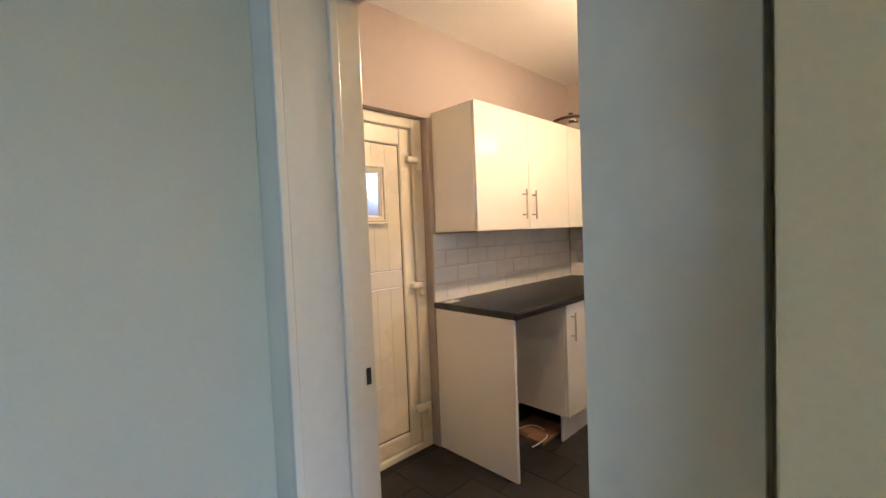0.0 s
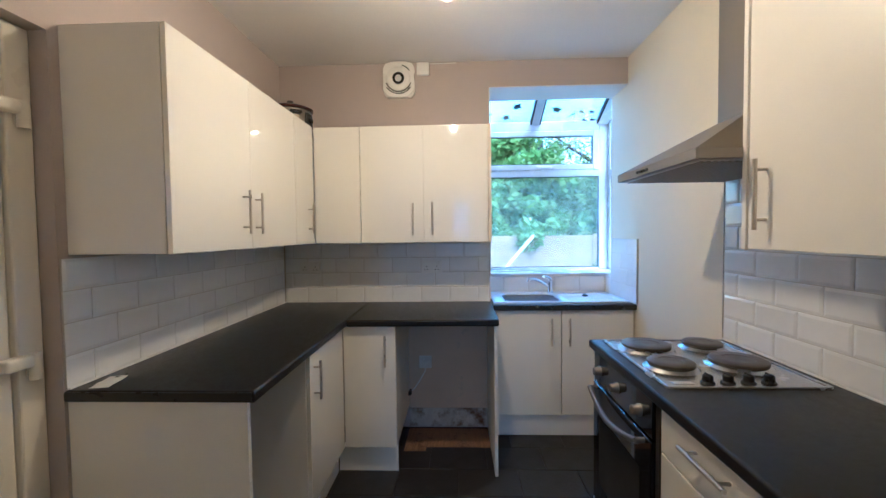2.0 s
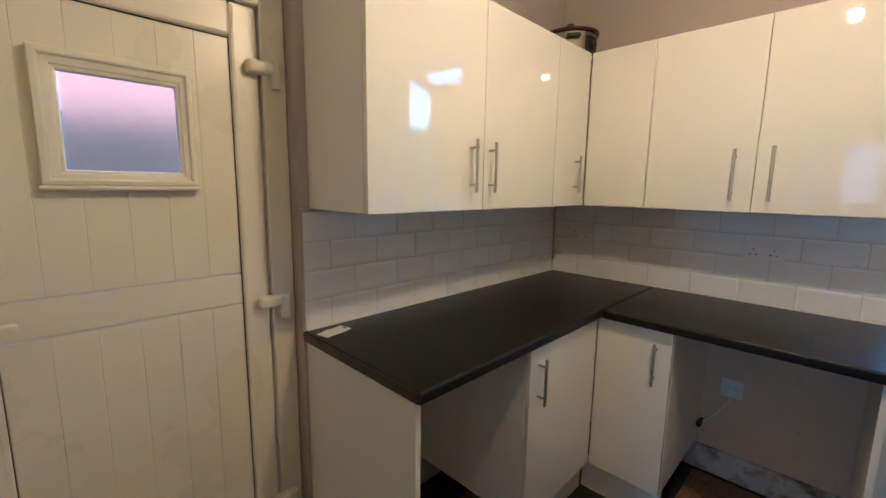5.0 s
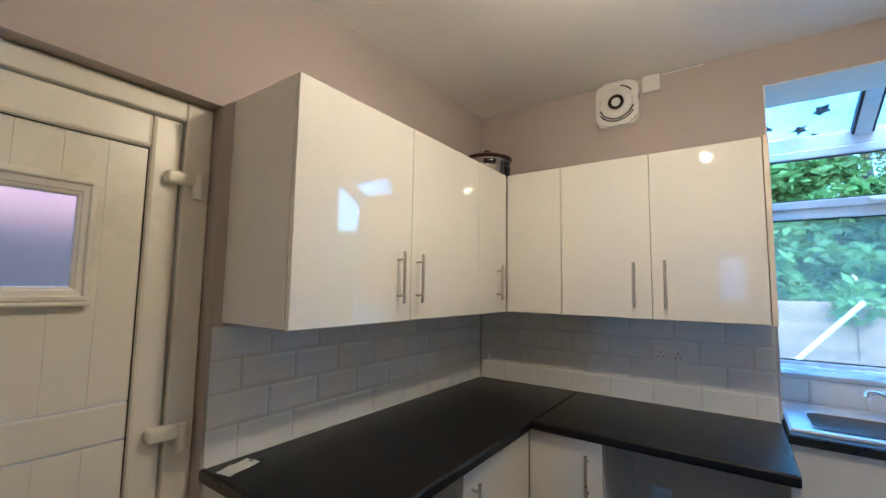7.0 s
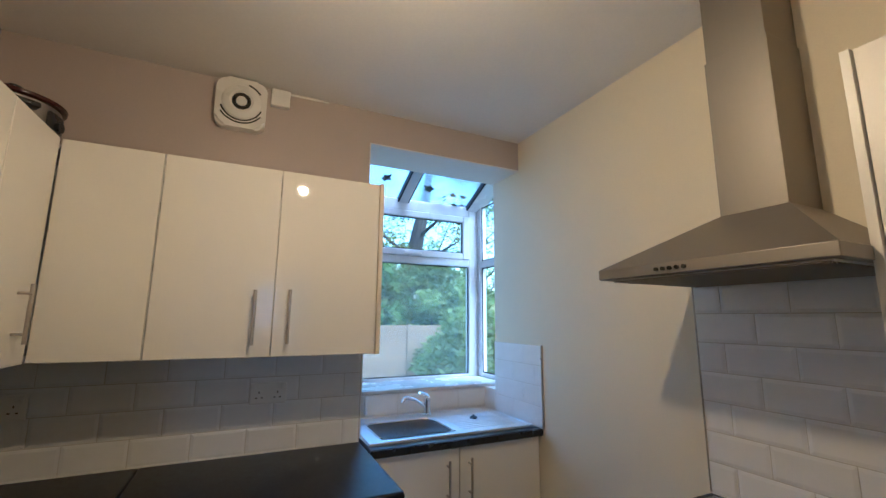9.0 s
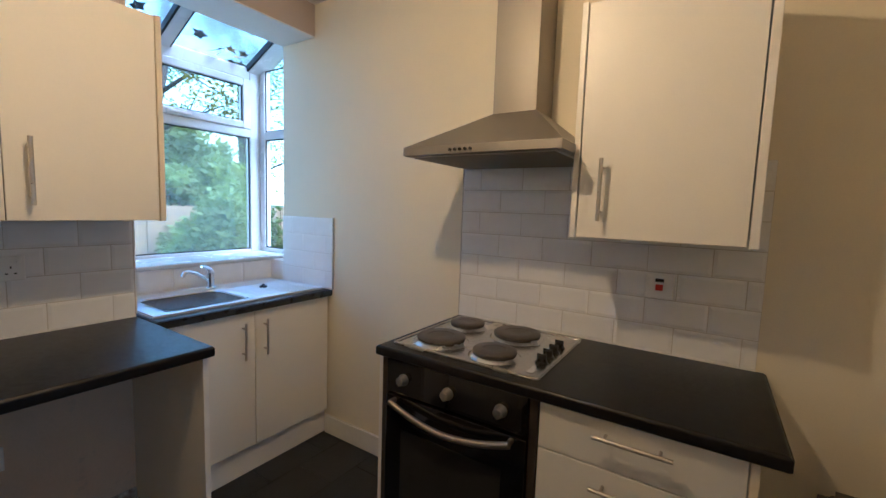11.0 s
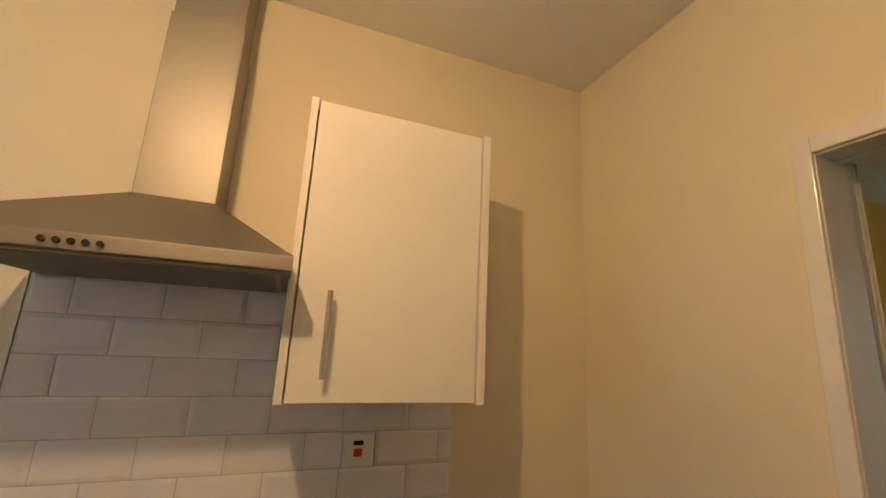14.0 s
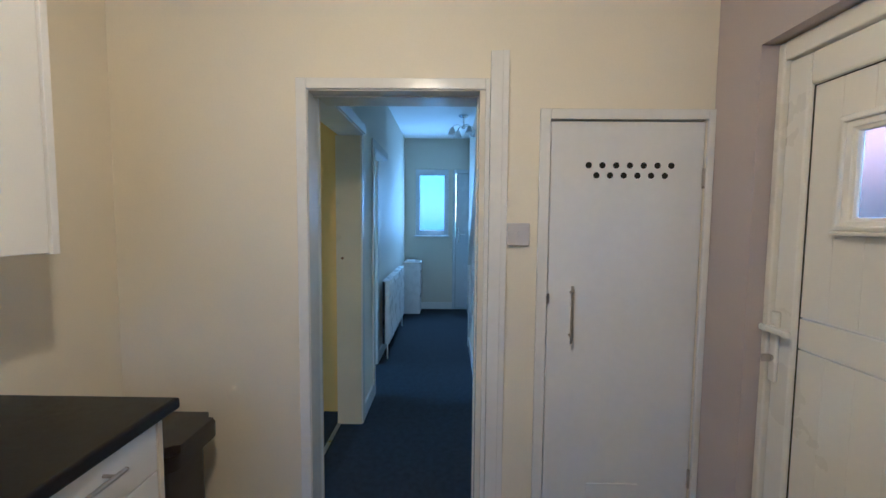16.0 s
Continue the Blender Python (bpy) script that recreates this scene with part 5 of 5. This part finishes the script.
# ---- kitchen floor tiles ----
fl = tagged(thing("floor", pose(0, 0, 0), "dark slate effect floor tiles", "floor"), kind="structure")
FTM = {}
TWX, TWY, FG = 0.2495, 0.345, 0.0035
ix = 0
x = 2.4855 - 8 * TWX
while x < 3.2:
    off = 0.125 if ix % 2 == 0 else 0.125 + TWY / 2
    y = off - 3 * TWY
    while y < NY:
        x0, x1, y0, y1 = max(x, 0.412), min(x + TWX - FG, EX - 0.001), max(y, SY), min(y + TWY - FG, NY)
        inside = x1 - x0 > 0.02 and y1 - y0 > 0.02
        if inside and x0 > 2.90 and 0.60 < (y0 + y1) / 2 < 1.16:
            inside = False
        if inside:
            key = (round(x1 - x0, 3), round(y1 - y0, 3))
            if key not in FTM:
                bm = bmesh.new()
                box(bm, -key[0] / 2, key[0] / 2, -key[1] / 2, key[1] / 2, -0.011, 0.0, 0.0015, 1)
                FTM[key] = mesh_of("floor_tile", bm, SLATE)
            ob = new("floor_tile", FTM[key])
            ob.parent = fl
            ob.location = ((x0 + x1) / 2, (y0 + y1) / 2, random.uniform(-0.0006, 0.0002))
        y += TWY
    x += TWX
    ix += 1

# ---- outside ----
GRASS = material("lawn", (0.075, 0.095, 0.030), 0.9, vary=0.3, scale=3, bump=0.8, bump_scale=60, spec=0.2)
FENCE = material("weathered fence board", (0.22, 0.145, 0.08), 0.85, vary=0.3, scale=4, stretch=(1, 1, 6), bump=0.4, random_tone=0.15)
DARKFENCE = material("dark stained fence", (0.105, 0.072, 0.055), 0.85, vary=0.2, scale=4, bump=0.3)
BARK = material("tree bark", (0.060, 0.050, 0.042), 0.9, vary=0.3, scale=8, stretch=(3, 3, 1), bump=1.0, bump_scale=40)
LEAFG = material("green leaves", (0.19, 0.27, 0.065), 0.6, vary=0.35, scale=1.2, spec=0.3)
LEAFL = material("light green leaves", (0.23, 0.28, 0.08), 0.6, vary=0.35, scale=1.5, spec=0.3)
LEAFY = material("yellowing leaves", (0.165, 0.145, 0.030), 0.6, vary=0.35, scale=1.3, spec=0.3)
FALLEN = material("fallen brown leaf", (0.05, 0.038, 0.025), 0.8, vary=0.3, scale=20)
FALLENY = material("fallen yellow leaf", (0.42, 0.24, 0.035), 0.7, vary=0.3, scale=20)
BRICK = material("red brick wall", (0.50, 0.235, 0.165), 0.9, vary=0.2, scale=6, bump=0.6, bump_scale=40)
GZ = -0.25
for leafy in (LEAFG, LEAFL, LEAFY):
    # light passes through the thin leaves
    n, l = leafy.node_tree.nodes, leafy.node_tree.links
    tr = n.new("ShaderNodeBsdfTranslucent")
    l.new(n["Principled BSDF"].inputs["Base Color"].links[0].from_socket, tr.inputs["Color"])
    mix = n.new("ShaderNodeMixShader")
    mix.inputs[0].default_value = 0.5
    l.new(n["Principled BSDF"].outputs[0], mix.inputs[1])
    l.new(tr.outputs[0], mix.inputs[2])
    l.new(mix.outputs[0], n["Material Output"].inputs["Surface"])
bm = bmesh.new()
box(bm, -400, 400, -400, 400, GZ - 0.5, GZ)
single("ground", bm, GRASS, "rough garden lawn", "ground", kind="structure")


def leaf_clump(bm, centre, radius, count, size, rng):
    for _ in range(count):
        d = Vector((rng.gauss(0, 1), rng.gauss(0, 1), rng.gauss(0, 1))).normalized()
        p = Vector(centre) + d * radius * (0.55 + 0.45 * rng.random()) * Vector((1, 1, 0.8)).length / 1.62
        u = Vector((rng.gauss(0, 1), rng.gauss(0, 1), rng.gauss(0, 0.6))).normalized()
        v = u.cross(Vector((rng.gauss(0, 1), rng.gauss(0, 1), rng.gauss(0, 1)))).normalized()
        s = size * (0.6 + 0.8 * rng.random())
        a, b, c2, d2 = p - u * s, p + v * s * 0.45, p + u * s, p - v * s * 0.45
        bm.faces.new([bm.verts.new(q) for q in (a, b, c2, d2)])


def shrub(name, x, y, w, h, mat, seed, label, count=46, leaves=120, size=0.07):
    rng = random.Random(seed)
    c = thing(name, pose(0, 0, 0), label, "shrub")
    bm = bmesh.new()
    for i in range(count):
        a = rng.random() * 6.283
        t = rng.random() ** 0.6
        hh = h * (0.12 + 0.88 * rng.random())
        spread = w * math.sqrt(max(0.05, 1 - (hh / h) ** 2.2)) * t
        leaf_clump(bm, (x + spread * math.cos(a) * 0.6, y + spread * math.sin(a), GZ + hh), 0.42, leaves, size, rng)
    me = bpy.data.meshes.new("foliage")
    bm.to_mesh(me)
    bm.free()
    me.materials.append(mat)
    ob = new("foliage", me)
    ob.parent = c
    tagged(ob, kind="stuff")
    bm = bmesh.new()
    for i in range(7):
        a = rng.random() * 6.283
        tube(bm, [(x, y, GZ), (x + 0.3 * w * math.cos(a) * 0.5, y + 0.3 * w * math.sin(a), GZ + h * 0.4), (x + 0.5 * w * math.cos(a) * 0.6, y + 0.5 * w * math.sin(a), GZ + h * 0.75)], [0.04, 0.025, 0.01], 6)
    part("stems", bm, BARK, c)


shrub("hedge", 15.2, 3.2, 3.8, 6.6, LEAFG, 1, "tall dense green hedge behind the fence", 210, 150, 0.14)
shrub("hedge", 15.0, -0.6, 3.5, 5.2, LEAFG, 2, "tall dense green hedge behind the fence", 210, 150, 0.14)
shrub("hedge", 14.6, -4.6, 3.2, 3.6, LEAFL, 3, "light green hedge behind the fence", 130, 150, 0.12)
shrub("bush", 8.6, -2.95, 0.95, 1.65, LEAFL, 4, "pale green arching bush on the lawn", 80, 150, 0.075)
shrub("bush", 7.6, -4.9, 1.5, 2.8, LEAFG, 5, "dark green bush near the bay window", 80, 140, 0.075)


def tree(x, y, lean, h, seed, label, mat, limbs=9, crown_r=0.9, thick=1.0):
    rng = random.Random(seed)
    c = thing("tree", pose(0, 0, 0), label, "tree")
    bm = bmesh.new()
    base = Vector((x, y, GZ))
    pts = [base, base + Vector((0.05, lean * 0.15, h * 0.2)), base + Vector((0.1, lean * 0.45, h * 0.42)), base + Vector((0.0, lean * 0.8, h * 0.7)), base + Vector((0.1, lean, h))]
    tube(bm, pts, [thick * k for k in (0.30, 0.24, 0.20, 0.14, 0.05)], 12)
    part("trunk", bm, BARK, c)
    tips = []
    bm = bmesh.new()
    for i in range(limbs):
        t = 0.28 + 0.68 * i / limbs
        k = min(int(t * 4), 3)
        p = pts[k].lerp(pts[k + 1], t * 4 - k)
        a = 2.4 * i + rng.random()
        L = h * (0.45 - 0.25 * t) * (0.8 + 0.5 * rng.random())
        q1 = p + Vector((math.cos(a) * L * 0.45, math.sin(a) * L * 0.45, L * 0.22))
        q2 = p + Vector((math.cos(a + 0.25) * L, math.sin(a + 0.25) * L, L * 0.42 + rng.uniform(-0.2, 0.4)))
        tube(bm, [p, q1, q2], [thick * 0.10 * (1.1 - t), thick * 0.06 * (1.1 - t), 0.012], 8)
        tips += [q1, q2]
        for j in range(5):
            b = a + rng.uniform(-1.3, 1.3)
            s = q1.lerp(q2, rng.random())
            e = s + Vector((math.cos(b), math.sin(b), rng.uniform(-0.2, 0.6))) * L * 0.4
            tube(bm, [s, (s + e) / 2 + Vector((0, 0, 0.05)), e], [0.02, 0.013, 0.004], 5)
            tips.append(e)
    part("limbs", bm, BARK, c)
    bm = bmesh.new()
    for p in tips:
        leaf_clump(bm, p, crown_r * (0.5 + 0.5 * rng.random()), 70, 0.075, rng)
    me = bpy.data.meshes.new("crown")
    bm.to_mesh(me)
    bm.free()
    me.materials.append(mat)
    ob = new("crown", me)
    ob.parent = c
    tagged(ob, kind="stuff")


tree(16.3, -4.0, -1.5, 9.5, 11, "leaning tree with bare forked limbs and thin leaves", LEAFY, 9, 0.55, 1.6)
tree(17.5, 4.5, 0.5, 8.0, 12, "broad tree with yellowing leaves behind the hedge", LEAFY, 12, 1.4)
tree(18.0, -3.0, 0.4, 7.5, 13, "broad green tree behind the hedge", LEAFL, 12, 1.3)
tree(17.0, -8.5, 0.4, 8.0, 14, "broad green tree behind the hedge", LEAFG, 12, 1.4)
# garden fence
c = thing("garden_fence", pose(13.0, 0, GZ), "weathered timber panel fence at the end of the garden", "fence")
for i in range(9):
    y = -9 + i * 1.9
    boxpart("post", (-0.05, 0.05, y - 0.05, y + 0.05, 0, 1.56), FENCE, c, bev=0.004)
    for k in range(10):
        boxpart("slat", (-0.02 - 0.004 * (k % 2), 0.0, y + 0.05, y + 1.85, 0.06 + k * 0.145, 0.06 + k * 0.145 + 0.155), FENCE, c, bev=0)
bm = bmesh.new()
tube(bm, [(12.2, 0.0, GZ), (12.2, -1.34, 1.29)], 0.045, 8)
single("leaning_post", bm, WHITEPL, "pale timber post leaning by the fence", "post")
# neighbour's wall beyond the back door, and low fence in front of it
bm = bmesh.new()
box(bm, -3, 3.0, 4.6, 4.8, GZ, 3.6)
single("neighbour_wall", bm, BRICK, "red brick neighbouring wall", "wall", kind="structure")
bm = bmesh.new()
box(bm, -3, 4.5, 3.9, 3.96, GZ, 1.80)
single("side_fence", bm, DARKFENCE, "dark timber fence beside the house", "fence")
# fallen leaves on the glass roof
rng = random.Random(5)
for i in range(40):
    y = rng.choice((rng.uniform(-0.40, 0.06), rng.uniform(0.18, 0.6)))
    u = 1 - rng.random() ** 1.7 * 0.85
    x = RX0 + (RX1 - RX0) * u * 0.97
    s = rng.uniform(0.020, 0.056)
    bm = bmesh.new()
    k = 10
    ctr = bm.verts.new((0, 0, 0.004))
    ring = []
    for j in range(k):
        r = s * (1.0 if j % 2 == 0 else rng.uniform(0.35, 0.6)) * rng.uniform(0.8, 1.2)
        ring.append(bm.verts.new((r * math.cos(6.283 * j / k), r * math.sin(6.283 * j / k), rng.uniform(0.0, 0.006))))
    for j in range(k):
        bm.faces.new((ctr, ring[j], ring[(j + 1) % k]))
    yel = rng.random() < 0.22
    single("fallen_leaf", bm, FALLENY if yel else FALLEN, "yellow fallen leaf on the glass roof" if yel else "dark fallen leaf on the glass roof", "leaf",
           pose(x, y, roof_z(x) + 0.003, 0, 25, rng.uniform(0, 360)), "leaves on the glass roof")
